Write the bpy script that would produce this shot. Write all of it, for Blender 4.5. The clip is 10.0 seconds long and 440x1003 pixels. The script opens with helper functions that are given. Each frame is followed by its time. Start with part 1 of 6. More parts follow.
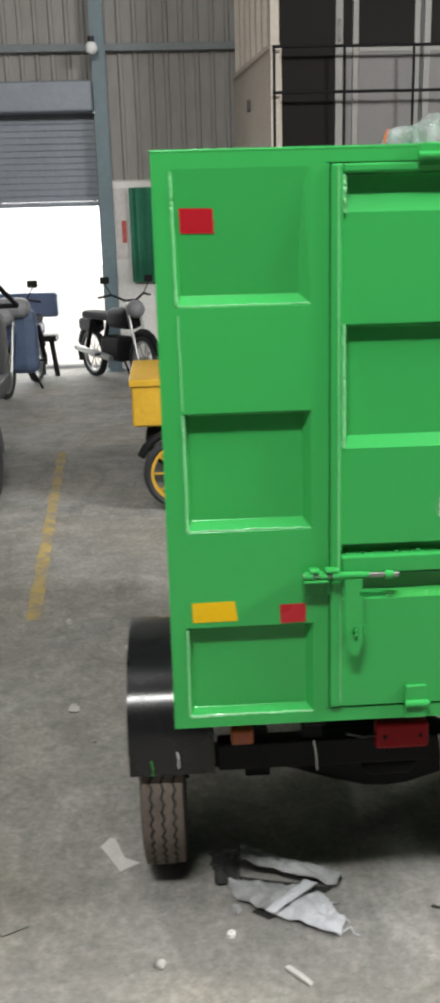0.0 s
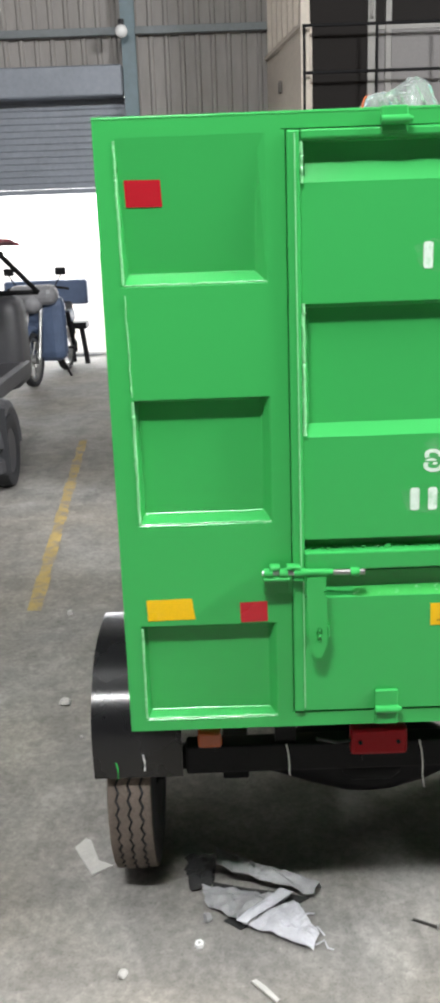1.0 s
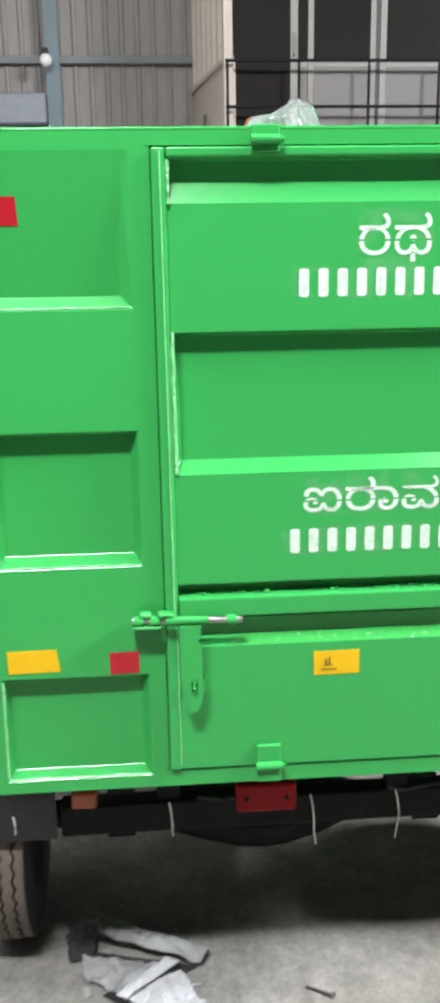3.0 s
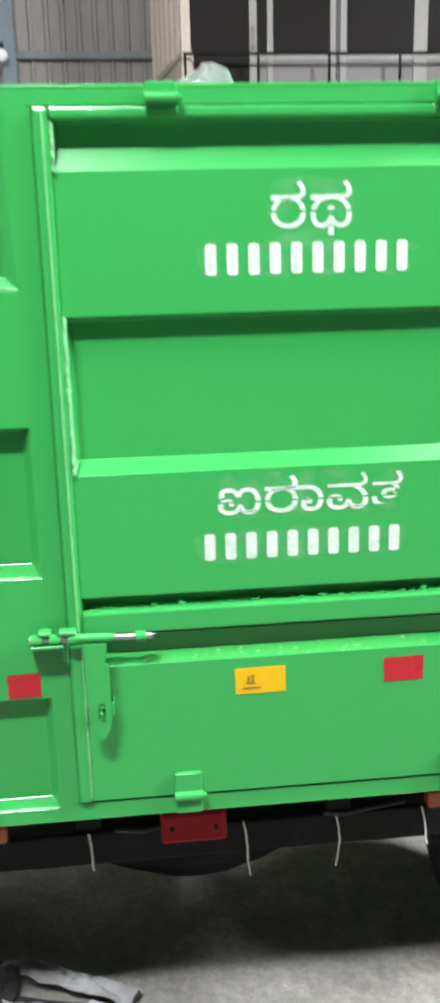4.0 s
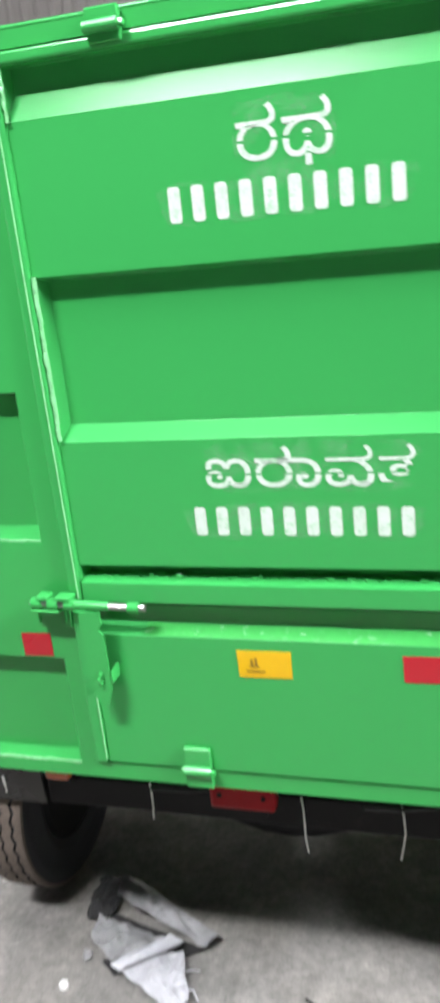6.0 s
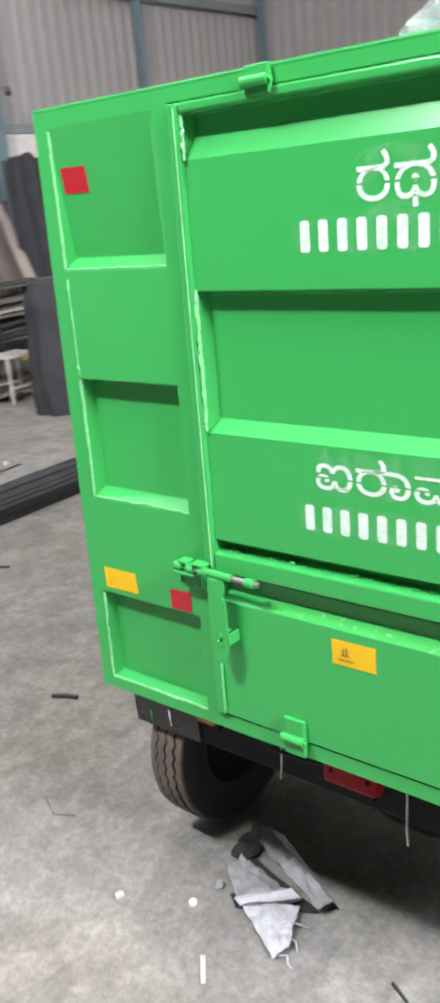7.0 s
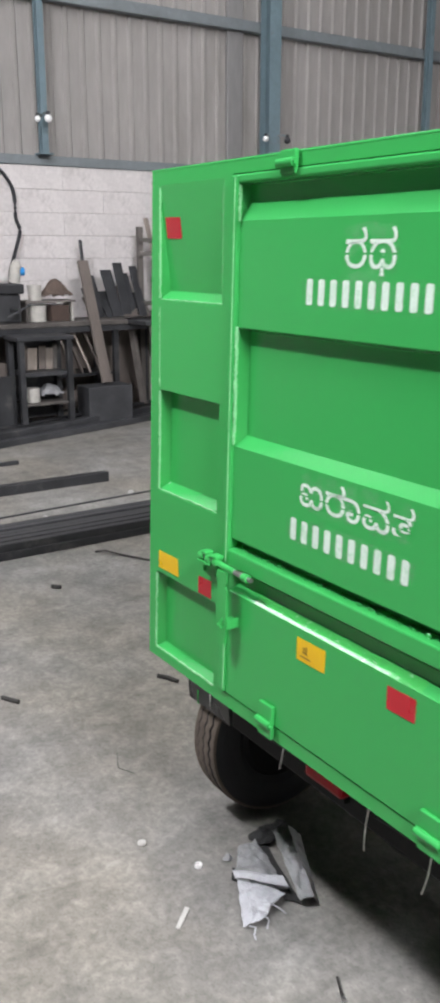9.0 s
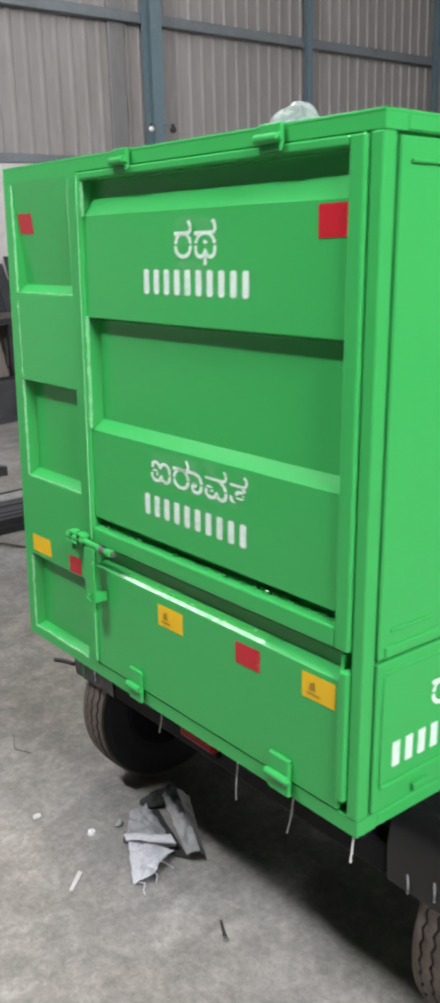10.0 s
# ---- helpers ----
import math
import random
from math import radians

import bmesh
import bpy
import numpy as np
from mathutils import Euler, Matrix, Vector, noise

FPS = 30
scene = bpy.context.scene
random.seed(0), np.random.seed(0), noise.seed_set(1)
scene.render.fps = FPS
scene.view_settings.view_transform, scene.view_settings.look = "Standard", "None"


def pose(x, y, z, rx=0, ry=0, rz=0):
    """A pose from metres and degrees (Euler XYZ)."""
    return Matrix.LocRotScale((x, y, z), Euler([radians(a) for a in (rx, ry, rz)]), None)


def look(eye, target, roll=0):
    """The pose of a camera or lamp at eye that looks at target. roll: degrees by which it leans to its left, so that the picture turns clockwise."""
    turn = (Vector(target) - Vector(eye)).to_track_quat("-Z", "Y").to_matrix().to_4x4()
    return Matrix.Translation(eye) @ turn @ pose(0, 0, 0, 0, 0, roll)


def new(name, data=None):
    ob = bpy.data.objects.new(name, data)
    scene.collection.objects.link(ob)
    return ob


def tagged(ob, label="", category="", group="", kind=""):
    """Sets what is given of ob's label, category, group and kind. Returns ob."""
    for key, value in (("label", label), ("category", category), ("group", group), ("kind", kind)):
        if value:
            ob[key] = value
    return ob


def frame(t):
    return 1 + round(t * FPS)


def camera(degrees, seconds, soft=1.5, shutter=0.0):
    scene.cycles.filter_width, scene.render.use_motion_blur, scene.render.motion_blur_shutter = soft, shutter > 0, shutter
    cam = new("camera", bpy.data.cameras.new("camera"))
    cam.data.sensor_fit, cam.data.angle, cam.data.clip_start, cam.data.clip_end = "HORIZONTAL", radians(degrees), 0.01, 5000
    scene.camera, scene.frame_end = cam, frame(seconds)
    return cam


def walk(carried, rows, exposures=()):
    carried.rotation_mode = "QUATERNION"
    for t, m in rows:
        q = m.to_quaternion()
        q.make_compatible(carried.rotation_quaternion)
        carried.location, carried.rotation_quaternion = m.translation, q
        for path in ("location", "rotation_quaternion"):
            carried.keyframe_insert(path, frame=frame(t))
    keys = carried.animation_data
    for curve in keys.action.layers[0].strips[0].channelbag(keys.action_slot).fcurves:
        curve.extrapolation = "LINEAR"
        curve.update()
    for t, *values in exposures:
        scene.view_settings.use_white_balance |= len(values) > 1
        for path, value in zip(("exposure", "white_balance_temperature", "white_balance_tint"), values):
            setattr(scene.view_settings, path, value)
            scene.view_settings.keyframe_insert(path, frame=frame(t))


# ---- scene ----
cam = camera(27.2, 10.0, soft=4.2, shutter=0.8)
PATH = [
    (0, (0.031, -1.791, 1.684), (0.119, 0.128, 1.127), -1.6),
    (0.5, (0.158, -1.725, 1.659), (0.213, 0.192, 1.092), -0.9),
    (1, (0.213, -1.689, 1.655), (0.204, 0.225, 1.076), -2.1),
    (1.5, (0.257, -1.65, 1.659), (0.267, 0.264, 1.08), -2.1),
    (2, (0.305, -1.641, 1.653), (0.361, 0.277, 1.089), -2.6),
    (2.2, (0.341, -1.637, 1.662), (0.390, 0.277, 1.086), -3.1),
    (3.3, (0.340, -1.519, 1.618), (0.499, 0.412, 1.124), -0.6),
    (3.5, (0.362, -1.488, 1.605), (0.537, 0.444, 1.117), -1.5),
    (4, (0.47, -1.415, 1.595), (0.655, 0.508, 1.076), -1.5),
    (4.3, (0.498, -1.311, 1.615), (0.658, 0.573, 0.964), -2.7),
    (4.5, (0.564, -1.29, 1.574), (0.685, 0.61, 0.962), -3.6),
    (5, (0.753, -1.144, 1.607), (0.585, 0.741, 0.963), -5.0),
    (5.2, (0.803, -1.117, 1.633), (0.428, 0.744, 1.005), -5.2),
    (6.3, (1.135, -1.225, 1.63), (0.372, 0.48, 0.916), -8.3),
    (6.5, (1.21, -1.222, 1.635), (0.232, 0.377, 0.94), -9.0),
    (7, (1.437, -1.184, 1.669), (0.201, 0.252, 1.028), -5.7),
    (7.5, (1.555, -1.228, 1.66), (0.223, 0.13, 1.044), -5.5),
    (8, (1.7, -1.219, 1.656), (0.317, 0.086, 1.039), -4.3),
    (8.5, (1.877, -1.101, 1.66), (0.321, 0.02, 1.095), -0.1),
    (9, (1.975, -1.055, 1.665), (0.364, 0.005, 1.134), -0.0),
    (9.5, (2.058, -1.05, 1.649), (0.558, 0.156, 1.104), -0.5),
    (10, (2.161, -1.027, 1.671), (0.663, 0.175, 1.115), -1.6),
]
walk(cam, [(t, look(eye, target, roll)) for t, eye, target, roll in PATH], [(0.0, 0.12, 6700, 8), (1.0, 0.46, 6550, 10), (2.2, 0.66, 6500, 10), (4.5, 0.72, 6450, 12), (7.0, 0.70, 6400, 14), (8.0, 0.62, 6350, 14), (8.5, 0.43, 6400, 14), (10.0, 0.18, 6400, 13)])


# ---------- light ----------
world = bpy.data.worlds.new("sky")
scene.world = world
world.use_nodes = True
_n = world.node_tree.nodes
_sky = _n.new("ShaderNodeTexSky")
_sky.sky_type, _sky.sun_disc = "NISHITA", False
_sky.sun_elevation, _sky.sun_rotation = radians(55), radians(96)
_n["Background"].inputs["Strength"].default_value = 0.1
world.node_tree.links.new(_sky.outputs["Color"], _n["Background"].inputs["Color"])

sun = new("sun", bpy.data.lights.new("sun", "SUN"))
sun.data.energy, sun.data.angle, sun.data.color = 5.0, radians(0.5), (1.0, 0.95, 0.88)
sun.matrix_world = look((0, 0, 20), (-14.0, 1.4, 0))

ROOF = 6.6
# unseen roof lights added where light is wanted: x0, x1, y0, y1, watts, and how far the lamp leans to face north or
# west
ROOF_LIGHTS = [(-1.6, 0.2, -3.05, -2.6, 470, 55), (-7.0, -3.8, -1.1, -0.4, 52), (-5.6, -4.4, 3.0, 6.2, 30), (-4.4, -3.0, 0.4, 3.4, 42), (2.5, 3.5, -1.8, -0.6, 30), (6.8, 8.0, -2.2, 0.4, 1080, 0, 42), (0.2, 1.4, 6.6, 9.4, 9)]


def added_roof_lamp(x0, x1, y0, y1, watts, north=0, west=0):
    lamp = new("added_roof_lamp", bpy.data.lights.new("added_roof_lamp", "AREA"))
    lamp.data.shape, lamp.data.size, lamp.data.size_y = "RECTANGLE", x1 - x0, y1 - y0
    lamp.data.energy, lamp.data.color = watts, (0.98, 0.99, 1.0)
    lamp.matrix_world = pose((x0 + x1) / 2, (y0 + y1) / 2, ROOF - 0.03 - (y1 - y0) / 2 * math.sin(radians(north)) - (x1 - x0) / 2 * math.sin(radians(west)), north, west, 0)


for s in ROOF_LIGHTS:
    added_roof_lamp(*s)

# daylight in the north wall's open doorway, and in an unseen east one added for light
ADDED_EAST_DOOR = (2.0, 5.4, 3.2)


def doorway_lamp(at, to, width, height, watts):
    lamp = new("doorway_lamp", bpy.data.lights.new("doorway_lamp", "AREA"))
    lamp.data.shape, lamp.data.size, lamp.data.size_y = "RECTANGLE", width, height
    lamp.data.energy, lamp.data.color = watts, (0.96, 0.98, 1.0)
    lamp.matrix_world = look(at, to)


doorway_lamp((15.1, 3.7, 1.6), (0, 3.7, 1.6), 3.4, 3.2, 50)
doorway_lamp((-2.3, 10.86, 1.0), (-2.2, 0, 0.4), 2.6, 1.9, 60)


# ---------- materials ----------
def surface(name, base, rough=0.5, metal=0.0, var=0.15, scale=3.0, fine=60.0, bump=0.1, grain=0.08, dirt=None, dirt_scale=1.5, dirt_at=0.6, coat=0.0, rand=0.0, dist=0.002, stretch=(1, 1, 1), wave=0.0):
    """A painted, dusty or bare surface: broad and fine variation, stains, relief."""
    m = bpy.data.materials.new(name)
    m.use_nodes = True
    t = m.node_tree
    n, l = t.nodes, t.links
    p = n["Principled BSDF"]
    co = n.new("ShaderNodeTexCoord")
    mp = n.new("ShaderNodeMapping")
    mp.inputs["Scale"].default_value = stretch
    l.new(co.outputs["Object"], mp.inputs["Vector"])

    def tex(s, detail=4.0, rough_=0.6):
        q = n.new("ShaderNodeTexNoise")
        q.inputs["Scale"].default_value, q.inputs["Detail"].default_value, q.inputs["Roughness"].default_value = s, detail, rough_
        l.new(mp.outputs["Vector"], q.inputs["Vector"])
        return q.outputs["Fac"]

    def ramp(src, a, b, va, vb):
        q = n.new("ShaderNodeMapRange")
        for k, v in zip(("From Min", "From Max", "To Min", "To Max"), (a, b, va, vb)):
            q.inputs[k].default_value = v
        l.new(src, q.inputs["Value"])
        return q.outputs["Result"]

    def mult(a, b):
        q = n.new("ShaderNodeMath")
        q.operation = "MULTIPLY"
        l.new(a, q.inputs[0])
        l.new(b, q.inputs[1])
        return q.outputs[0]

    big, small = tex(scale), tex(fine, 3.0)
    value = mult(ramp(big, 0.05, 0.95, 1 - 2.1 * var, 1 + 2.1 * var), ramp(small, 0.05, 0.95, 1 - 2.1 * grain, 1 + 2.1 * grain))
    if rand:
        ob = n.new("ShaderNodeObjectInfo")
        value = mult(value, ramp(ob.outputs["Random"], 0, 1, 1 - rand, 1 + rand))
    mix = n.new("ShaderNodeVectorMath")
    mix.operation = "SCALE"
    mix.inputs[0].default_value = base
    l.new(value, mix.inputs["Scale"])
    colour = mix.outputs["Vector"]
    if dirt:
        d = n.new("ShaderNodeMix")
        d.data_type = "RGBA"
        l.new(ramp(tex(dirt_scale, 8.0, 0.7), dirt_at, dirt_at + 0.16, 0.0, 0.85), d.inputs["Factor"])
        l.new(colour, d.inputs["A"])
        d.inputs["B"].default_value = (*dirt, 1)
        colour = d.outputs["Result"]
    l.new(colour, p.inputs["Base Color"])
    l.new(ramp(big, 0.05, 0.95, max(rough - 0.12, 0.03), min(rough + 0.12, 1)), p.inputs["Roughness"])
    p.inputs["Metallic"].default_value = metal
    p.inputs["Coat Weight"].default_value = coat
    if bump:
        b = n.new("ShaderNodeBump")
        b.inputs["Strength"].default_value, b.inputs["Distance"].default_value = bump, dist
        l.new(small, b.inputs["Height"])
        last = b
        if wave:
            b2 = n.new("ShaderNodeBump")
            b2.inputs["Strength"].default_value, b2.inputs["Distance"].default_value = wave, 0.02
            l.new(tex(5.0, 1.0, 0.4), b2.inputs["Height"])
            l.new(b.outputs["Normal"], b2.inputs["Normal"])
            last = b2
        l.new(last.outputs["Normal"], p.inputs["Normal"])
    return m


def concrete():
    """Worn workshop concrete: broad stains, pale dust, mottling, grit and pits."""
    m = surface("concrete_floor", (0.214, 0.208, 0.195), 0.8, var=0.06, scale=0.9, fine=34, bump=0.5, grain=0.07, dirt=(0.165, 0.160, 0.150), dirt_scale=1.6, dirt_at=0.54, dist=0.004)
    t = m.node_tree
    n, l = t.nodes, t.links
    p = n["Principled BSDF"]
    co = next(q for q in n if q.bl_idname == "ShaderNodeTexCoord")
    colour = p.inputs["Base Color"].links[0].from_socket
    # scale, range of the noise, gains, detail, stretch
    layers = (
        (2.3, 0.36, 0.64, 0.86, 1.10, 6.0, (1, 1, 1)),
        (7.0, 0.36, 0.66, 0.80, 1.15, 9.0, (1, 1, 1)),
        (22.0, 0.35, 0.66, 0.87, 1.09, 5.0, (1, 1, 1)),
        (3.0, 0.50, 0.66, 1.0, 1.16, 7.0, (0.35, 1.6, 1)),
        (5.0, 0.56, 0.70, 1.0, 0.74, 7.0, (1.7, 0.4, 1)),
        (150.0, 0.52, 0.70, 1.04, 0.78, 3.0, (1, 1, 1)),
        (48.0, 0.38, 0.64, 0.86, 1.12, 4.0, (1, 1, 1)),
        (0.33, 0.35, 0.65, 0.97, 1.03, 3.0, (1, 1, 1)),
        (80.0, 0.66, 0.75, 1.0, 1.30, 2.0, (1, 1, 1)))
    for s, lo, hi, g0, g1, detail, stretch in layers:
        mp = n.new("ShaderNodeMapping")
        mp.inputs["Scale"].default_value, mp.inputs["Rotation"].default_value = stretch, (0, 0, 0.5)
        l.new(co.outputs["Object"], mp.inputs["Vector"])
        q = n.new("ShaderNodeTexNoise")
        q.inputs["Scale"].default_value, q.inputs["Detail"].default_value, q.inputs["Roughness"].default_value, q.inputs["Distortion"].default_value = s, detail, 0.65, 0.4
        l.new(mp.outputs["Vector"], q.inputs["Vector"])
        r = n.new("ShaderNodeMapRange")
        for k, v in zip(("From Min", "From Max", "To Min", "To Max"), (lo, hi, g0, g1)):
            r.inputs[k].default_value = v
        l.new(q.outputs["Fac"], r.inputs["Value"])
        x = n.new("ShaderNodeVectorMath")
        x.operation = "SCALE"
        l.new(colour, x.inputs[0])
        l.new(r.outputs["Result"], x.inputs["Scale"])
        colour = x.outputs["Vector"]
    # brownish dust
    q, r, x = n.new("ShaderNodeTexNoise"), n.new("ShaderNodeMapRange"), n.new("ShaderNodeMix")
    q.inputs["Scale"].default_value, q.inputs["Detail"].default_value = 1.1, 5.0
    l.new(co.outputs["Object"], q.inputs["Vector"])
    for k, v in zip(("From Min", "From Max", "To Min", "To Max"), (0.38, 0.62, 0.05, 0.6)):
        r.inputs[k].default_value = v
    l.new(q.outputs["Fac"], r.inputs["Value"])
    x.data_type, x.blend_type = "RGBA", "MULTIPLY"
    l.new(r.outputs["Result"], x.inputs["Factor"])
    l.new(colour, x.inputs["A"])
    x.inputs["B"].default_value = (1.0, 0.92, 0.79, 1)
    colour = x.outputs["Result"]
    l.new(colour, p.inputs["Base Color"])
    return m


def overspray():
    """A thin speckled mist of white paint round the stencilled writing."""
    m = bpy.data.materials.new("white_overspray")
    m.use_nodes = True
    n, l = m.node_tree.nodes, m.node_tree.links
    p = n["Principled BSDF"]
    p.inputs["Base Color"].default_value, p.inputs["Roughness"].default_value = (0.62, 0.74, 0.64, 1), 0.6
    co, q, big = n.new("ShaderNodeTexCoord"), n.new("ShaderNodeTexNoise"), n.new("ShaderNodeTexNoise")
    q.inputs["Scale"].default_value, q.inputs["Detail"].default_value = 420, 2
    big.inputs["Scale"].default_value, big.inputs["Detail"].default_value = 34, 2
    l.new(co.outputs["Object"], q.inputs["Vector"])
    l.new(co.outputs["Object"], big.inputs["Vector"])
    a, b, c = n.new("ShaderNodeMapRange"), n.new("ShaderNodeMapRange"), n.new("ShaderNodeMath")
    for r, src, v in ((a, q, (0.46, 0.72, 0.0, 0.42)), (b, big, (0.42, 0.68, 0.0, 0.9))):
        for k, w in zip(("From Min", "From Max", "To Min", "To Max"), v):
            r.inputs[k].default_value = w
        l.new(src.outputs["Fac"], r.inputs["Value"])
    c.operation = "MULTIPLY"
    l.new(a.outputs["Result"], c.inputs[0])
    l.new(b.outputs["Result"], c.inputs[1])
    l.new(c.outputs[0], p.inputs["Alpha"])
    return m


def glow(name, colour, strength):
    m = bpy.data.materials.new(name)
    m.use_nodes = True
    p = m.node_tree.nodes["Principled BSDF"]
    p.inputs["Base Color"].default_value = (*colour, 1)
    p.inputs["Emission Color"].default_value = (*colour, 1)
    p.inputs["Emission Strength"].default_value = strength
    return m


def plastic_film(name, tint, rough):
    """Thin clear plastic: see-through with a gloss that grows at glancing angles."""
    m = bpy.data.materials.new(name)
    m.use_nodes = True
    n, l = m.node_tree.nodes, m.node_tree.links
    n.remove(n["Principled BSDF"])
    clear, gloss, fres, mix, dull, mix2 = (n.new(k) for k in ("ShaderNodeBsdfTransparent", "ShaderNodeBsdfGlossy", "ShaderNodeFresnel", "ShaderNodeMixShader", "ShaderNodeBsdfDiffuse", "ShaderNodeMixShader"))
    clear.inputs["Color"].default_value = (*tint, 1)
    gloss.inputs["Roughness"].default_value = rough
    dull.inputs["Color"].default_value = (0.7, 0.75, 0.74, 1)
    fres.inputs["IOR"].default_value = 1.55
    mix2.inputs["Fac"].default_value = 0.24
    l.new(clear.outputs[0], mix2.inputs[1])
    l.new(dull.outputs[0], mix2.inputs[2])
    l.new(fres.outputs[0], mix.inputs["Fac"])
    l.new(mix2.outputs[0], mix.inputs[1])
    l.new(gloss.outputs[0], mix.inputs[2])
    l.new(mix.outputs[0], n["Material Output"].inputs["Surface"])
    return m


def enamel(name, base):
    """Fresh sprayed gloss enamel with a faint orange peel."""
    m = surface(name, base, 0.26, var=0.0, fine=60, bump=0.008, grain=0.0, dist=0.001)
    p = m.node_tree.nodes["Principled BSDF"]
    m.node_tree.links.remove(p.inputs["Roughness"].links[0])
    m.node_tree.links.remove(p.inputs["Base Color"].links[0])
    p.inputs["Roughness"].default_value = 0.21
    p.inputs["Specular IOR Level"].default_value = 0.4
    p.inputs["Base Color"].default_value = (*base, 1)
    return m


GREEN = enamel("green_enamel", (0.036, 0.335, 0.076))
GREEN_DOOR = enamel("green_enamel_door", (0.035, 0.33, 0.076))
# green paled so that welds and frame edges carry a painted highlight
WELD_GLINT = surface("pale_green_glint", (0.19, 0.53, 0.24), 0.14, var=0.15, scale=40, fine=200, bump=0.3, grain=0.08, coat=1.0)
# scuffed gloss; its pale speckles paint in part of the glare
WORN_GREEN = surface("green_enamel_scuff_glare", (0.05, 0.38, 0.08), 0.14, var=0.06, fine=90, bump=0.12, grain=0.05, dirt=(0.40, 0.62, 0.42), dirt_scale=55, dirt_at=0.57, coat=1.0, dist=0.001)
BLACK = surface("black_paint", (0.008, 0.008, 0.009), 0.25, var=0.2, fine=150, bump=0.05, grain=0.1)
CHASSIS = surface("black_chassis_paint", (0.007, 0.007, 0.008), 0.6, var=0.3, fine=80, bump=0.2, dirt=(0.022, 0.02, 0.018), dirt_scale=9)
CHASSIS.node_tree.nodes["Principled BSDF"].inputs["Specular IOR Level"].default_value = 0.18
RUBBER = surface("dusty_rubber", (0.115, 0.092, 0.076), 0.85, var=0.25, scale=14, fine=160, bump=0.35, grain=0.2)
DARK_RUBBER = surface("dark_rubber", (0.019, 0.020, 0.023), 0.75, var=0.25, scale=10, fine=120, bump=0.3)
GREY_STEEL = surface("zinc_steel", (0.42, 0.42, 0.41), 0.35, 0.9, var=0.12, fine=120, bump=0.05)
RED_TAPE = surface("red_reflective_tape", (0.42, 0.012, 0.022), 0.28, var=0.06, fine=400, bump=0.25, dist=0.0006)
AMBER_TAPE = surface("amber_reflective_tape", (0.68, 0.42, 0.003), 0.28, var=0.05, fine=400, bump=0.25, dist=0.0006)
INK = surface("dark_print", (0.22, 0.13, 0.01), 0.5)
RED_LENS = surface("red_lens", (0.30, 0.006, 0.012), 0.35, var=0.1, fine=200, bump=0.2)
RED_LENS.node_tree.nodes["Principled BSDF"].inputs["Specular IOR Level"].default_value = 0.15
ORANGE_LENS = surface("orange_lens", (0.34, 0.06, 0.012), 0.25, var=0.1, fine=200, bump=0.2, coat=0.3)
STENCIL = surface("white_stencil_spray", (0.58, 0.70, 0.61), 0.6, var=0.10, scale=30, fine=260, bump=0.05, grain=0.12, dirt=(0.24, 0.54, 0.29), dirt_scale=75, dirt_at=0.53)
NYLON = surface("white_nylon", (0.75, 0.75, 0.74), 0.4, var=0.05)
CONCRETE = concrete()
OUTSIDE = surface("pale_yard", (0.62, 0.60, 0.56), 0.9, var=0.1, scale=0.8, fine=10)
SHEET = surface("grey_corrugated_sheet", (0.285, 0.267, 0.253), 0.65, var=0.12, scale=0.7, fine=14, bump=0.05, dirt=(0.22, 0.205, 0.19), dirt_scale=0.9, dirt_at=0.55, stretch=(1, 1, 0.25))
COVER = surface("grey_cover_strip", (0.20, 0.193, 0.19), 0.55, var=0.1, scale=0.8, fine=14, bump=0.05, stretch=(1, 1, 0.25))
BLOCK = surface("whitewashed_block", (0.60, 0.565, 0.55), 0.9, var=0.08, scale=2, fine=30, bump=0.4, dirt=(0.30, 0.28, 0.27), dirt_scale=1.1, dirt_at=0.585, rand=0.015, dist=0.005)
MORTAR = surface("grey_mortar", (0.58, 0.56, 0.54), 0.95, var=0.15, fine=40, bump=0.4)
COLUMN = surface("blue_grey_column_paint", (0.13, 0.185, 0.21), 0.5, var=0.12, fine=20, dirt=(0.12, 0.12, 0.12), dirt_scale=3)
GIRT = surface("grey_girt_paint", (0.17, 0.19, 0.20), 0.55, var=0.12, fine=20)
DARK_IRON = surface("black_iron", (0.040, 0.041, 0.044), 0.45, 0.2, var=0.3, scale=5, fine=60, rand=0.35, bump=0.15, dirt=(0.105, 0.10, 0.095), dirt_scale=4.5, dirt_at=0.56)
RUSTY = surface("grimy_steel", (0.12, 0.107, 0.097), 0.7, var=0.35, scale=4, fine=30, rand=0.4, bump=0.3, dirt=(0.05, 0.045, 0.04), dirt_scale=3)
OLD_WOOD = surface("grey_timber", (0.26, 0.22, 0.19), 0.85, var=0.25, scale=3, fine=40, rand=0.35, bump=0.3, stretch=(1, 1, 0.2))
DARK_WOOD = surface("sooty_timber", (0.12, 0.10, 0.088), 0.85, var=0.25, scale=3, fine=40, rand=0.3, bump=0.3, stretch=(1, 1, 0.2))
SOOT = surface("sooty_cloth", (0.032, 0.033, 0.036), 0.9, var=0.3, scale=6, fine=50, bump=0.4)
GRIMY_WHITE = surface("grimy_white", (0.46, 0.44, 0.40), 0.6, var=0.2, scale=5, fine=30, dirt=(0.2, 0.18, 0.16), dirt_scale=5, dirt_at=0.58)
WHITE_PAINT = surface("white_paint", (0.74, 0.72, 0.69), 0.55, var=0.07, fine=25, dirt=(0.5, 0.47, 0.43), dirt_scale=2.5)
CREAM = surface("cream_panel", (0.54, 0.48, 0.41), 0.55, var=0.08, scale=1.2, fine=18)
ALU = surface("dull_aluminium", (0.27, 0.262, 0.245), 0.45, 0.0, var=0.08)
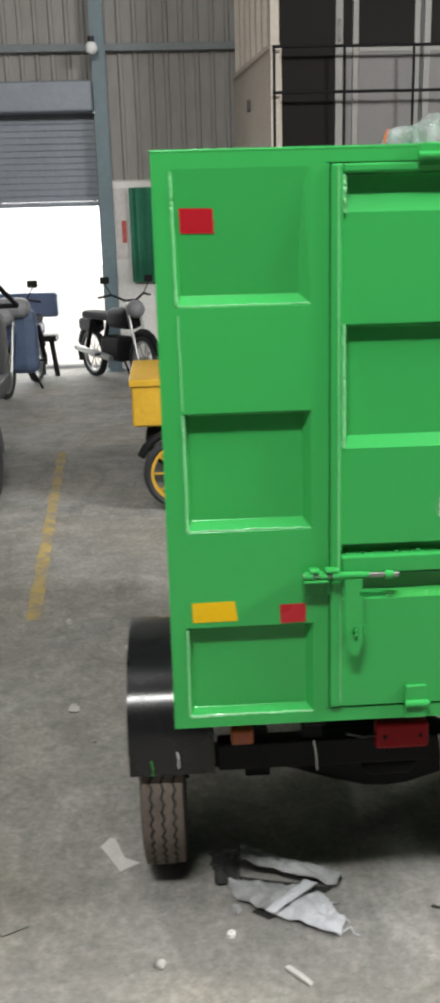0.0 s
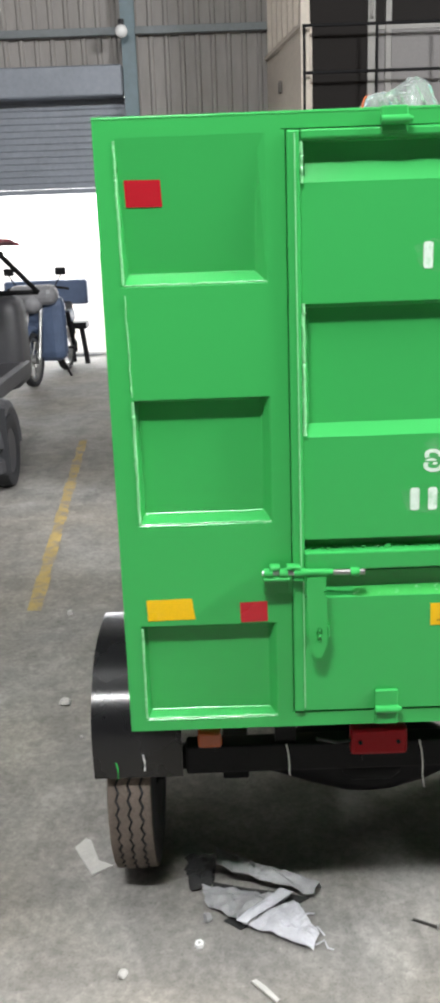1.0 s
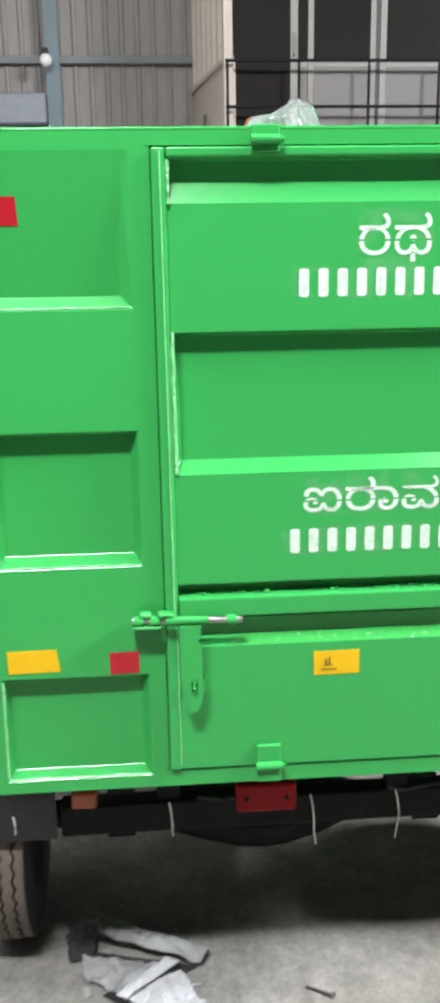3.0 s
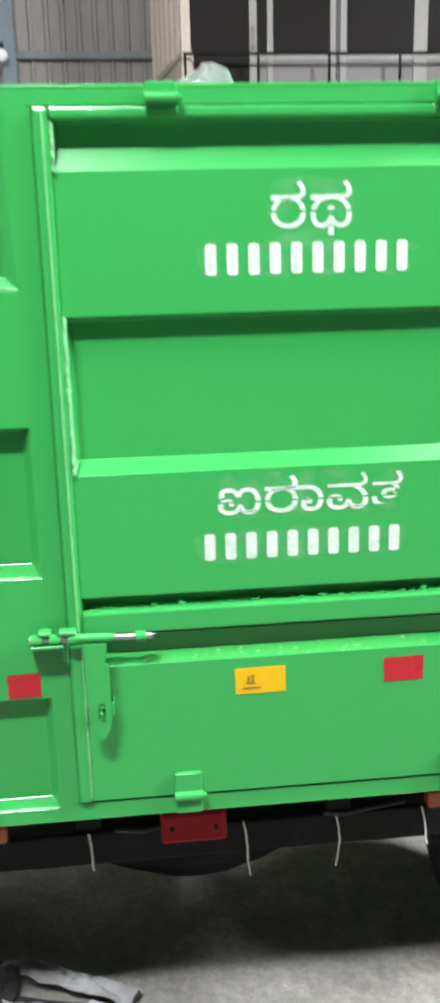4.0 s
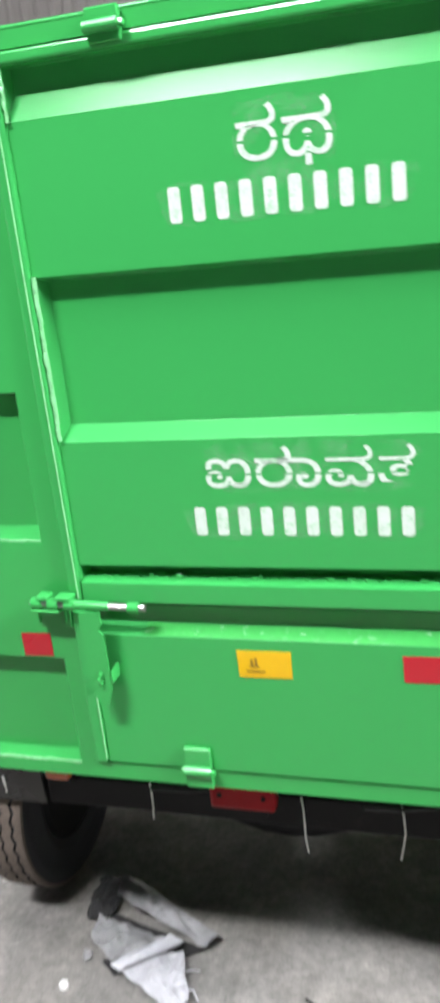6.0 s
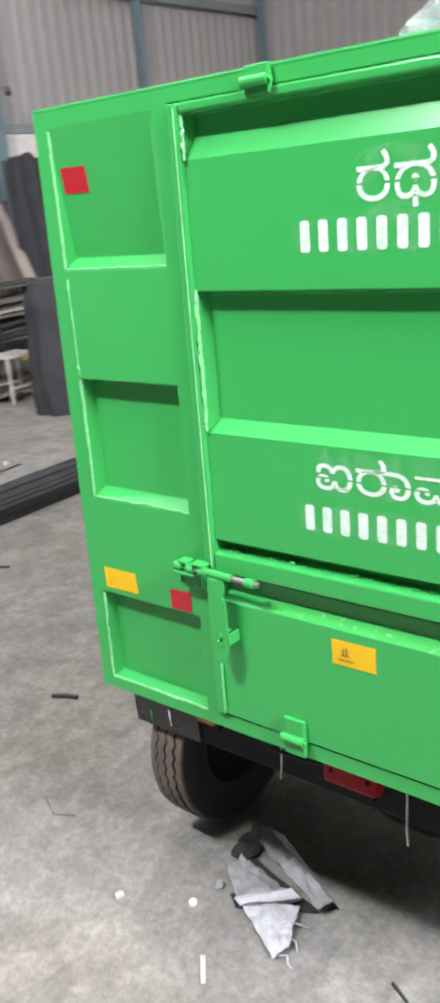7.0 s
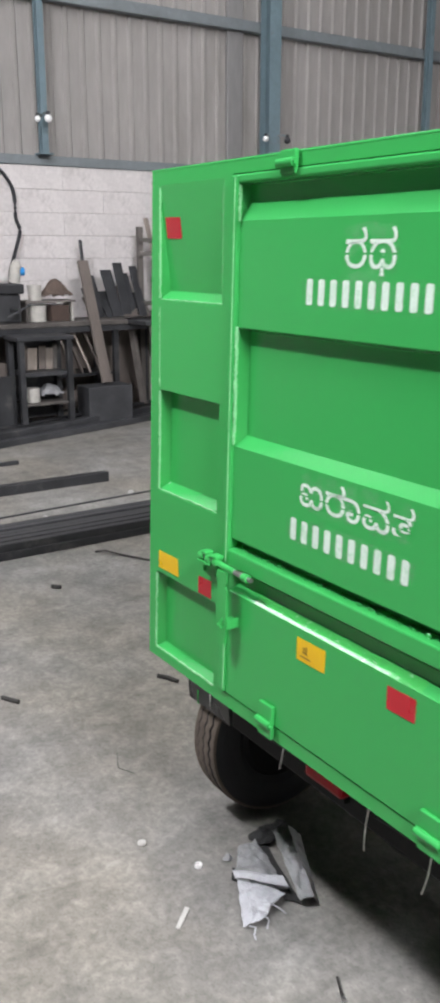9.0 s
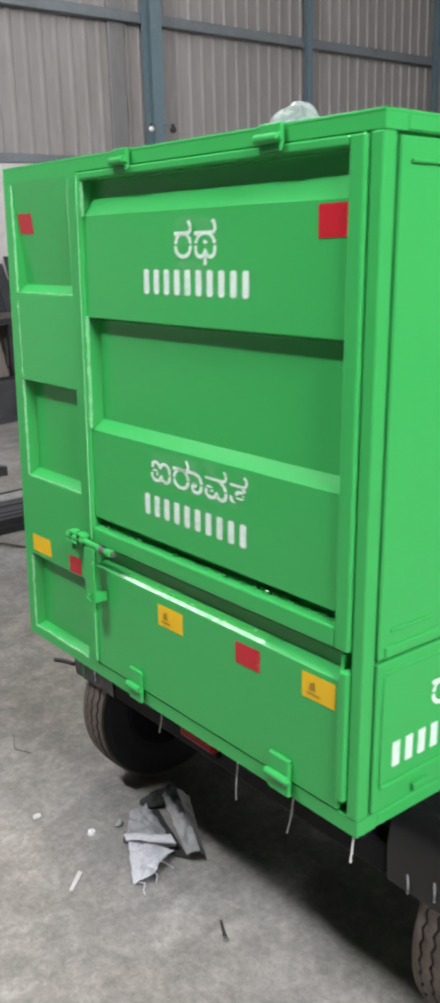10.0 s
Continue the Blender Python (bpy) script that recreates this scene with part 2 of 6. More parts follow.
DARK_GLASS = surface("tinted_glass", (0.008, 0.006, 0.005), 0.5, var=0.2, scale=1.0, bump=0.0)
DARK_GLASS.node_tree.nodes["Principled BSDF"].inputs["Specular IOR Level"].default_value = 0.12
PALE_PANEL = surface("pale_laminate", (0.175, 0.165, 0.162), 0.5, var=0.06, scale=1.0)
SHUTTER = surface("shutter_slats", (0.22, 0.24, 0.275), 0.5, 0.2, var=0.12, scale=1.5, fine=20)
YELLOW = surface("yellow_body_paint", (0.56, 0.33, 0.03), 0.4, var=0.1, fine=40, dirt=(0.35, 0.2, 0.03), dirt_scale=4)
YELLOW_MARK = surface("worn_yellow_marking", (0.36, 0.26, 0.09), 0.85, var=0.25, scale=5, fine=40, dirt=(0.19, 0.175, 0.15), dirt_scale=7, dirt_at=0.43)
BLUE_BODY = surface("blue_grey_body", (0.07, 0.10, 0.17), 0.45, var=0.2, fine=30)
GREY_BODY = surface("grey_body", (0.2, 0.2, 0.21), 0.45, var=0.15, fine=30)
CLOTH_GREEN = surface("green_sheet", (0.02, 0.16, 0.09), 0.7, var=0.15, fine=20)
POSTER = surface("printed_notice", (0.6, 0.56, 0.54), 0.6, var=0.15, scale=9)
RED_PRINT = surface("red_print", (0.45, 0.08, 0.06), 0.6, var=0.2, scale=30)
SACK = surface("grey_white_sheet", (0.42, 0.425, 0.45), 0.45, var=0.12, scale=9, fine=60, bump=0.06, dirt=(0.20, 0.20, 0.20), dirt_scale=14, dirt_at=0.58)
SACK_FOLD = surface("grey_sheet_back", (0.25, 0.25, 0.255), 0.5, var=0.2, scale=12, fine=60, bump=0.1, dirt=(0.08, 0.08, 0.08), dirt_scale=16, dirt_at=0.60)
SACK_DARK = surface("black_scrap_and_shade", (0.018, 0.018, 0.018), 0.7, var=0.3, scale=10, fine=60, bump=0.3)
PAPER = surface("dirty_paper", (0.40, 0.39, 0.365), 0.8, var=0.1, scale=20, fine=150)
DEBRIS = surface("dark_debris", (0.035, 0.033, 0.03), 0.7, var=0.3, scale=20)
SPRAY = overspray()
PET = plastic_film("clear_bottle_plastic", (0.90, 0.94, 0.93), 0.10)
TEAL = surface("teal_label_film", (0.03, 0.36, 0.36), 0.35, var=0.25, scale=40)
ORANGE_PRINT = surface("orange_print", (0.7, 0.16, 0.05), 0.4)
ROOFING = surface("roof_sheet", (0.055, 0.053, 0.05), 0.6, var=0.12, scale=0.6)
FIBRE = surface("translucent_fibre_sheet", (0.8, 0.8, 0.78), 0.6, var=0.05)
BULB = surface("white_bulb_glass", (0.85, 0.85, 0.84), 0.25, var=0.03)


# ---------- building helpers ----------
def origin_of(ob):
    v = Vector((0, 0, 0))
    while ob:
        v += ob.location
        ob = ob.parent
    return v


def finish(name, bm, material, smooth=False):
    me = bpy.data.meshes.new(name)
    bmesh.ops.recalc_face_normals(bm, faces=bm.faces[:])
    if smooth:
        for f in bm.faces:
            f.smooth = True
    bm.to_mesh(me)
    bm.free()
    if smooth:
        me.set_sharp_from_angle(angle=radians(38))
    for m in (material if isinstance(material, (list, tuple)) else [material]):
        me.materials.append(m)
    return me


# the layout grid that things are modelled in: the truck's own, or that of a bay of the shed
GRID = Matrix.Identity(4)


def part(name, bm, material, parent, label="", smooth=False):
    """One mesh, modelled in places of the grid, under a thing or a part."""
    bmesh.ops.transform(bm, verts=bm.verts[:], matrix=GRID)
    bmesh.ops.translate(bm, verts=bm.verts[:], vec=-origin_of(parent))
    ob = new(name, finish(name, bm, material, smooth))
    ob.parent = parent
    return tagged(ob, label)


def solid(name, bm, material, label="", category="", group="", kind="", at=None, smooth=False):
    """A thing or piece of the setting of one mesh, modelled in places of the grid."""
    bmesh.ops.transform(bm, verts=bm.verts[:], matrix=GRID)
    if at is None:
        co = [v.co for v in bm.verts]
        at = Vector(((min(c.x for c in co) + max(c.x for c in co)) / 2, (min(c.y for c in co) + max(c.y for c in co)) / 2, min(c.z for c in co)))
    else:
        at = GRID @ Vector(at)
    bmesh.ops.translate(bm, verts=bm.verts[:], vec=-at)
    ob = new(name, finish(name, bm, material, smooth))
    ob.location = at
    return tagged(ob, label, category, group, kind)


def thing(name, at, label, category, group="", kind=""):
    ob = new(name)
    ob.empty_display_size = 0.1
    ob.location = GRID @ Vector(at)
    return tagged(ob, label, category, group, kind)


def box(bm, x0, x1, y0, y1, z0, z1, bevel=0.0, seg=1, turn=None):
    g = bmesh.ops.create_cube(bm, size=1.0)["verts"]
    bmesh.ops.scale(bm, verts=g, vec=(x1 - x0, y1 - y0, z1 - z0))
    if turn:
        bmesh.ops.transform(bm, verts=g, matrix=turn)
    bmesh.ops.translate(bm, verts=g, vec=((x0 + x1) / 2, (y0 + y1) / 2, (z0 + z1) / 2))
    if bevel:
        edges = list({e for v in g for e in v.link_edges})
        bmesh.ops.bevel(bm, geom=edges, offset=bevel, segments=seg, affect="EDGES", profile=0.5)
    return bm


def cuboid(*a, **k):
    return box(bmesh.new(), *a, **k)


def rod(bm, a, b, r, seg=12, r2=None):
    a, b = Vector(a), Vector(b)
    d = b - a
    m = Matrix.Translation((a + b) / 2) @ d.to_track_quat("Z", "Y").to_matrix().to_4x4()
    bmesh.ops.create_cone(bm, cap_ends=True, segments=seg, radius1=r, radius2=r if r2 is None else r2, depth=d.length, matrix=m)
    return bm


def bar(bm, a, b, w, h, bevel=0.0):
    """A straight bar of rectangular section from a to b; h is its upright side."""
    a, b = Vector(a), Vector(b)
    d = b - a
    side = d.cross(Vector((0, 0, 1)))
    side = side.normalized() if side.length > 1e-4 else Vector((1, 0, 0))
    up = side.cross(d).normalized()
    m = Matrix((side, d.normalized(), up)).transposed().to_4x4()
    g = bmesh.ops.create_cube(bm, size=1.0)["verts"]
    bmesh.ops.scale(bm, verts=g, vec=(w, d.length, h))
    bmesh.ops.transform(bm, verts=g, matrix=Matrix.Translation((a + b) / 2) @ m)
    if bevel:
        edges = list({e for v in g for e in v.link_edges})
        bmesh.ops.bevel(bm, geom=edges, offset=bevel, segments=1, affect="EDGES", profile=0.5)
    return bm


def tube(bm, pts, r, seg=8):
    """A bent rod through points."""
    pts = [Vector(p) for p in pts]
    rings = []
    for i, p in enumerate(pts):
        d = (pts[min(i + 1, len(pts) - 1)] - pts[max(i - 1, 0)]).normalized()
        q = d.to_track_quat("Z", "Y")
        rings.append([bm.verts.new(p + q @ Vector((r * math.cos(2 * math.pi * k / seg), r * math.sin(2 * math.pi * k / seg), 0))) for k in range(seg)])
    for a, b in zip(rings, rings[1:]):
        for k in range(seg):
            bm.faces.new((a[k], a[(k + 1) % seg], b[(k + 1) % seg], b[k]))
    bm.faces.new(rings[0])
    bm.faces.new(rings[-1])
    return bm


def rounded(pts, n=5):
    """A soft line through points."""
    p = [Vector(q) for q in pts]
    p = [p[0]] + p + [p[-1]]
    out = []
    for a, b, c, d in zip(p, p[1:], p[2:], p[3:]):
        for i in range(n):
            u = i / n
            out.append(0.5 * (2 * b + (c - a) * u + (2 * a - 5 * b + 4 * c - d) * u * u + (3 * b - a - 3 * c + d) * u ** 3))
    return out + [p[-1]]


def lathe(bm, profile, centre, seg=48, shift=None, closed=True):
    """Turns (x, r) pairs about an axle along x. shift(i, angle): sideways wobble of ring i."""
    rings = []
    for k in range(seg):
        a = 2 * math.pi * k / seg
        rings.append([bm.verts.new((centre[0] + x + (shift(i, k) if shift else 0), centre[1] + r * math.cos(a), centre[2] + r * math.sin(a))) for i, (x, r) in enumerate(profile)])
    n = len(profile)
    for k in range(seg):
        a, b = rings[k], rings[(k + 1) % seg]
        for i in range(n if closed else n - 1):
            j = (i + 1) % n
            bm.faces.new((a[i], a[j], b[j], b[i]))
    return bm


def prism(bm, pts, y0, y1):
    """An upright plate: its outline as (x, z) pairs, from y0 to y1."""
    a = [bm.verts.new((x, y0, z)) for x, z in pts]
    b = [bm.verts.new((x, y1, z)) for x, z in pts]
    bm.faces.new(a)
    bm.faces.new(b[::-1])
    for i in range(len(pts)):
        j = (i + 1) % len(pts)
        bm.faces.new((a[i], b[i], b[j], a[j]))
    return bm


def pressed(x0, x1, z0, z1, recesses, y=0.0, back=0.03, bevel=0.003):
    """Sheet metal in the plane y with pressed-in fields: (x0, x1, z0, z1, depth at the foot, depth at the head, slopes left, right, head, foot)."""
    bm = bmesh.new()

    def quad(*p):
        bm.faces.new([bm.verts.new(c) for c in p])

    cuts = sorted({x0, x1, *[r[0] for r in recesses], *[r[1] for r in recesses]})

    def flat(a, b, c, d):
        if b - a > 1e-5 and d - c > 1e-5:
            at = [q for q in cuts if a - 1e-6 <= q <= b + 1e-6]
            for p, q in zip(at, at[1:]):
                quad((p, y, c), (q, y, c), (q, y, d), (p, y, d))

    z = z0
    for rx0, rx1, rz0, rz1, df, dh, sl, sr, sh, sf in recesses:
        flat(x0, x1, z, rz0)
        flat(x0, rx0, rz0, rz1)
        flat(rx1, x1, rz0, rz1)
        o = [(rx0, y, rz0), (rx1, y, rz0), (rx1, y, rz1), (rx0, y, rz1)]
        kf, kh = (1, dh / df) if df >= dh else (df / dh, 1)
        i = [(rx0 + sl * kf, y + df, rz0 + sf), (rx1 - sr * kf, y + df, rz0 + sf), (rx1 - sr * max(kh, 0.7 * kf), y + dh, rz1 - sh), (rx0 + sl * kh, y + dh, rz1 - sh)]
        quad(*i)
        for k in range(4):
            quad(o[k], o[(k + 1) % 4], i[(k + 1) % 4], i[k])
        z = rz1
    flat(x0, x1, z, z1)
    bmesh.ops.remove_doubles(bm, verts=bm.verts[:], dist=1e-5)
    # close the joints where a cut of one row meets a long edge of the next
    again = True
    while again:
        again = False
        for e in [e for e in bm.edges if len(e.link_faces) == 1]:
            p, q = e.verts
            lo, hi = sorted((p.co.x, q.co.x))
            if abs(p.co.z - q.co.z) < 1e-6:
                for c in cuts:
                    if lo + 1e-4 < c < hi - 1e-4:
                        bmesh.utils.edge_split(e, p, abs(c - p.co.x) / (hi - lo))
                        again = True
                        break
    bmesh.ops.remove_doubles(bm, verts=bm.verts[:], dist=1e-5)
    inner = [e for e in bm.edges if len(e.link_faces) == 2 and e.calc_face_angle(0) > 0.1]
    if bevel:
        bmesh.ops.bevel(bm, geom=inner, offset=bevel, segments=2, affect="EDGES", profile=0.5, clamp_overlap=True)
    rim = [e for e in bm.edges if len(e.link_faces) == 1]
    g = bmesh.ops.extrude_edge_only(bm, edges=rim)["geom"]
    bmesh.ops.translate(bm, verts=[v for v in g if isinstance(v, bmesh.types.BMVert)], vec=(0, back, 0))
    return bm


def corrugated(bm, length, z0, z1, pitch, depth, place):
    """Ribbed sheet; place(u, v, z) gives the world place of u along the wall and v towards the room."""
    u, prof = 0.0, []
    while u < length:
        for du, v in ((0, 0), (0.62, 0), (0.72, 1), (0.90, 1)):
            prof.append((min(u + du * pitch, length), v * depth))
        u += pitch
    prof.append((length, 0))
    low = [bm.verts.new(place(u, v, z0)) for u, v in prof]
    top = [bm.verts.new(place(u, v, z1)) for u, v in prof]
    for i in range(len(prof) - 1):
        bm.faces.new((low[i], low[i + 1], top[i + 1], top[i]))
    return bm


# ---------- the shed ----------
def bay(x, y, turn, s, sz):
    """The grid of a bay, drawn to its own scale about a point of the floor."""
    return pose(x, y, 0, 0, 0, turn) @ Matrix.Diagonal((s, s, sz, 1)) @ Matrix.Translation((-x, -y, 0))


# the shed in metres
X_WEST, X_EAST, Y_SOUTH, Y_NORTH = -7.115, 15.0, -8.0, 10.7
# the two bays, each on its own grid
NORTH_BAY = bay(0.1, -1.8, 0.75, 0.875, 0.87)
WEST_BAY = bay(1.85, -1.2, 0.0, 0.91, 0.91)
WEST, NORTH, SOUTH = -8.0, 12.5, -8.6
NORTH_W, NORTH_E = -9.6, 18.4
TOP_N, TOP_W = 7.58, 7.24
DOOR_X0, DOOR_X1, DOOR_Z = -4.6, -0.79, 3.95

tagged(solid("floor", cuboid(X_WEST - 0.2, X_EAST + 0.2, Y_SOUTH - 0.2, Y_NORTH + 0.5, -0.15, 0.0), CONCRETE, at=(0, 0, 0)), "bare grey concrete workshop floor, dusty and stained", "floor", kind="structure")
bm = bmesh.new()
for x0, x1, y0, y1 in ((-400, 400, Y_NORTH + 0.5, 600), (-400, 400, -400, Y_SOUTH - 0.2), (-400, X_WEST - 0.2, Y_SOUTH - 0.2, Y_NORTH + 0.5), (X_EAST + 0.2, 400, Y_SOUTH - 0.2, Y_NORTH + 0.5)):
    box(bm, x0, x1, y0, y1, -0.2, -0.02)
tagged(solid("ground", bm, OUTSIDE, at=(0, 0, 0)), "sunlit pale yard outside the shed", "ground", kind="structure")
solid("backdrop", cuboid(-90, 70, 70, 70.1, -0.02, 45), glow("bright_hazy_sky", (1.0, 1.0, 1.0), 2.0), "bright hazy sky beyond the yard", "backdrop", kind="structure")

# floor marking
bm = bmesh.new()
ys = [2.15 + 0.22 * i for i in range(17)]
for i, (a, b) in enumerate(zip(ys, ys[1:])):
    xa, xb = -0.690 - 0.074 * (a - 2.39), -0.690 - 0.074 * (b - 2.39)
    w = 0.033 + 0.005 * math.sin(2.3 * i)
    bm.faces.new([bm.verts.new(c) for c in ((xa - w, a, 0.004), (xa + w, a, 0.004), (xb + w, b, 0.004), (xb - w, b, 0.004))])
solid("floor_marking", bm, YELLOW_MARK, "worn yellow line painted on the concrete floor", "floor marking", kind="structure")

# roof with the sheets added above its lamps
xs = sorted({X_WEST, X_EAST, *[s[0] for s in ROOF_LIGHTS], *[s[1] for s in ROOF_LIGHTS]})
ys = sorted({Y_SOUTH, Y_NORTH + 0.4, *[s[2] for s in ROOF_LIGHTS], *[s[3] for s in ROOF_LIGHTS]})
bm = bmesh.new()
for x0, x1 in zip(xs, xs[1:]):
    for y0, y1 in zip(ys, ys[1:]):
        if not any(s[0] <= x0 < s[1] and s[2] <= y0 < s[3] for s in ROOF_LIGHTS):
            box(bm, x0, x1, y0, y1, ROOF, ROOF + 0.06)
solid("ceiling", bm, ROOFING, "grey sheet roof of the shed", "ceiling", kind="structure")
for x0, x1, y0, y1, *_ in ROOF_LIGHTS:
    solid("skylight_sheet", cuboid(x0 - 0.05, x1 + 0.05, y0 - 0.05, y1 + 0.05, ROOF + 0.07, ROOF + 0.08), FIBRE, "unseen white roof sheet added above a roof lamp", "skylight", kind="structure")

# north wall: ribbed sheet round the roller door, painted masonry below on the far side
GRID = NORTH_BAY
wall_n = thing("wall_north", (2, NORTH, 0), "grey ribbed sheet wall with a roller door opening", "wall", kind="structure")
bm = bmesh.new()
box(bm, NORTH_W, DOOR_X0, NORTH + 0.05, NORTH + 0.2, 0, TOP_N)
box(bm, DOOR_X0, DOOR_X1, NORTH + 0.05, NORTH + 0.2, DOOR_Z, TOP_N)
box(bm, DOOR_X1, NORTH_E, NORTH + 0.05, NORTH + 0.2, 0, TOP_N)
part("backing", bm, MORTAR, wall_n)
bm = bmesh.new()
corrugated(bm, NORTH_E - DOOR_X1, 2.80, TOP_N, 0.22, 0.03, lambda u, v, z: (DOOR_X1 + u, NORTH + 0.045 - v, z))
corrugated(bm, DOOR_X1 - DOOR_X0, DOOR_Z, TOP_N, 0.22, 0.03, lambda u, v, z: (DOOR_X0 + u, NORTH + 0.045 - v, z))
corrugated(bm, DOOR_X0 - NORTH_W, 0.0, TOP_N, 0.22, 0.03, lambda u, v, z: (NORTH_W + u, NORTH + 0.045 - v, z))
part("cladding", bm, SHEET, wall_n)
part("plinth_wall", cuboid(DOOR_X1, NORTH_E, NORTH - 0.06, NORTH + 0.04, 0, 2.77, 0.008), WHITE_PAINT, wall_n, "whitewashed masonry plinth")
for z in (4.53, 5.9):
    part("girt", cuboid(DOOR_X0, NORTH_E, NORTH - 0.09, NORTH, z, z + 0.10, 0.005), GIRT, wall_n)

# west wall: whitewashed blocks below, ribbed sheet above
GRID = WEST_BAY
END_W = 12.35
wall_w = thing("wall_west", (WEST, 4, 0), "whitewashed block wall with grey ribbed sheet above", "wall", kind="structure")
part("backing", cuboid(WEST - 0.25, WEST - 0.012, SOUTH, END_W, 0, 2.74), MORTAR, wall_w)
bm = bmesh.new()
corrugated(bm, END_W - SOUTH, 2.74, TOP_W, 0.20, 0.022, lambda u, v, z: (WEST - 0.10 + v, SOUTH + u, z))
part("cladding", bm, SHEET, wall_w)
part("backing", cuboid(WEST - 0.25, WEST - 0.115, SOUTH, END_W, 2.745, TOP_W), SHEET, wall_w)
part("sill_rail", cuboid(WEST - 0.12, WEST + 0.05, SOUTH, END_W, 2.74, 2.84, 0.006), GIRT, wall_w)
part("cover_strip", cuboid(WEST - 0.10, WEST - 0.045, 5.67, 5.90, 2.85, TOP_W - 0.01, 0.01), COVER, wall_w, "dull grey cover strip over a sheet joint")
for z in (4.40, 5.9):
    part("girt", cuboid(WEST - 0.07, WEST + 0.03, SOUTH, END_W, z, z + 0.12, 0.005), GIRT, wall_w)
GRID = Matrix.Identity(4)

# plain walls that close the shed behind the camera
solid("wall_south", cuboid(X_WEST, X_EAST, Y_SOUTH - 0.2, Y_SOUTH, 0, ROOF), ROOFING, "grey sheet wall of the shed", "wall", kind="structure")
bm = bmesh.new()
box(bm, X_EAST, X_EAST + 0.2, Y_SOUTH - 0.2, ADDED_EAST_DOOR[0], 0, ROOF)
box(bm, X_EAST, X_EAST + 0.2, ADDED_EAST_DOOR[1], Y_NORTH + 0.4, 0, ROOF)
box(bm, X_EAST, X_EAST + 0.2, ADDED_EAST_DOOR[0], ADDED_EAST_DOOR[1], ADDED_EAST_DOOR[2], ROOF)
solid("wall_east", bm, ROOFING, "grey sheet wall of the shed with an unseen doorway added for light", "wall", kind="structure")


def steel_column(x, y, w, d, z1, material=COLUMN, along="y", foot=0.0):
    """Rolled H column on a base plate; its flanges face the room."""
    c = thing("steel_column", (x, y, 0), "blue-grey painted steel H column against the shed wall", "column", "shed columns", kind="structure")
    bm = bmesh.new()
    if along == "y":
        box(bm, x - d / 2, x - d / 2 + 0.012, y - w / 2, y + w / 2, foot, z1)
        box(bm, x + d / 2 - 0.012, x + d / 2, y - w / 2, y + w / 2, foot, z1)
        box(bm, x - d / 2 + 0.012, x + d / 2 - 0.012, y - 0.005, y + 0.005, foot, z1)
    else:
        box(bm, x - w / 2, x + w / 2, y - d / 2, y - d / 2 + 0.012, foot, z1)
        box(bm, x - w / 2, x + w / 2, y + d / 2 - 0.012, y + d / 2, foot, z1)
        box(bm, x - 0.005, x + 0.005, y - d / 2 + 0.012, y + d / 2 - 0.012, foot, z1)
    part("shaft", bm, material, c)
    part("base_plate", cuboid(x - d / 2 - 0.04, x + d / 2 + 0.04, y - w / 2 - 0.04, y + w / 2 + 0.04, foot, foot + 0.016), material, c)
    return c


GRID = WEST_BAY
steel_column(WEST + 0.16, 6.17, 0.17, 0.2, TOP_W)
for y in (3.17, 8.92, 11.75):
    steel_column(WEST + 0.10, y, 0.075, 0.09, TOP_W, foot=2.842)
GRID = NORTH_BAY
steel_column(DOOR_X1 + 0.10, NORTH - 0.16, 0.19, 0.18, TOP_N, along="x")
GRID = Matrix.Identity(4)


# ---------- camera-side vehicle: the green cargo three-wheeler ----------
truck = thing("cargo_three_wheeler", (0.61, 0.9, 0), "green steel refuse body on a three-wheeler, freshly painted, rear doors shut", "cargo vehicle")
W, ZB, ZT, LEN = 1.22, 0.623, 1.835, 1.85

part("body_core", cuboid(0.012, W - 0.012, 0.035, LEN, ZB + 0.002, ZT - 0.004), GREEN, truck)
part("side_wall", cuboid(0.0, 0.012, 0.03, LEN, ZB, ZT, 0.002), GREEN, truck)
bm = pressed(0.0, 0.336, ZB, ZT, [
    (0.034, 0.312, 0.648, 0.860, 0.026, 0.026, 0.010, 0.016, 0.006, 0.013),
    (0.043, 0.308, 1.075, 1.327, 0.028, 0.028, 0.010, 0.016, 0.006, 0.020),
    (0.037, 0.308, 1.540, 1.800, 0.026, 0.003, 0.012, 0.022, 0.026, 0.022)])
part("rear_panel", bm, GREEN, truck)
part("top_rail", cuboid(0.336, W, 0.0, 0.05, 1.806, ZT), GREEN, truck)
part("rolled_rim", rod(bmesh.new(), (0.0, 0.0035, ZT - 0.003), (W, 0.0035, ZT - 0.003), 0.0042, 14), GREEN, truck, smooth=True)
part("rolled_rim", rod(bmesh.new(), (W - 0.0035, 0.0, ZT - 0.003), (W - 0.0035, LEN, ZT - 0.003), 0.0042, 14), GREEN, truck, smooth=True)
part("bottom_rail", cuboid(0.336, W - 0.001, 0.0, 0.05, ZB, 0.655), GREEN, truck)
part("corner_post", cuboid(1.194, W, -0.002, 0.028, 0.656, 1.805, 0.003, 2), GREEN, truck)
part("jamb", cuboid(0.336, 0.344, 0.0, 0.03, 0.656, 1.805), GREEN, truck)
part("jamb", cuboid(1.186, 1.194, 0.010, 0.03, 0.656, 1.805), GREEN, truck)


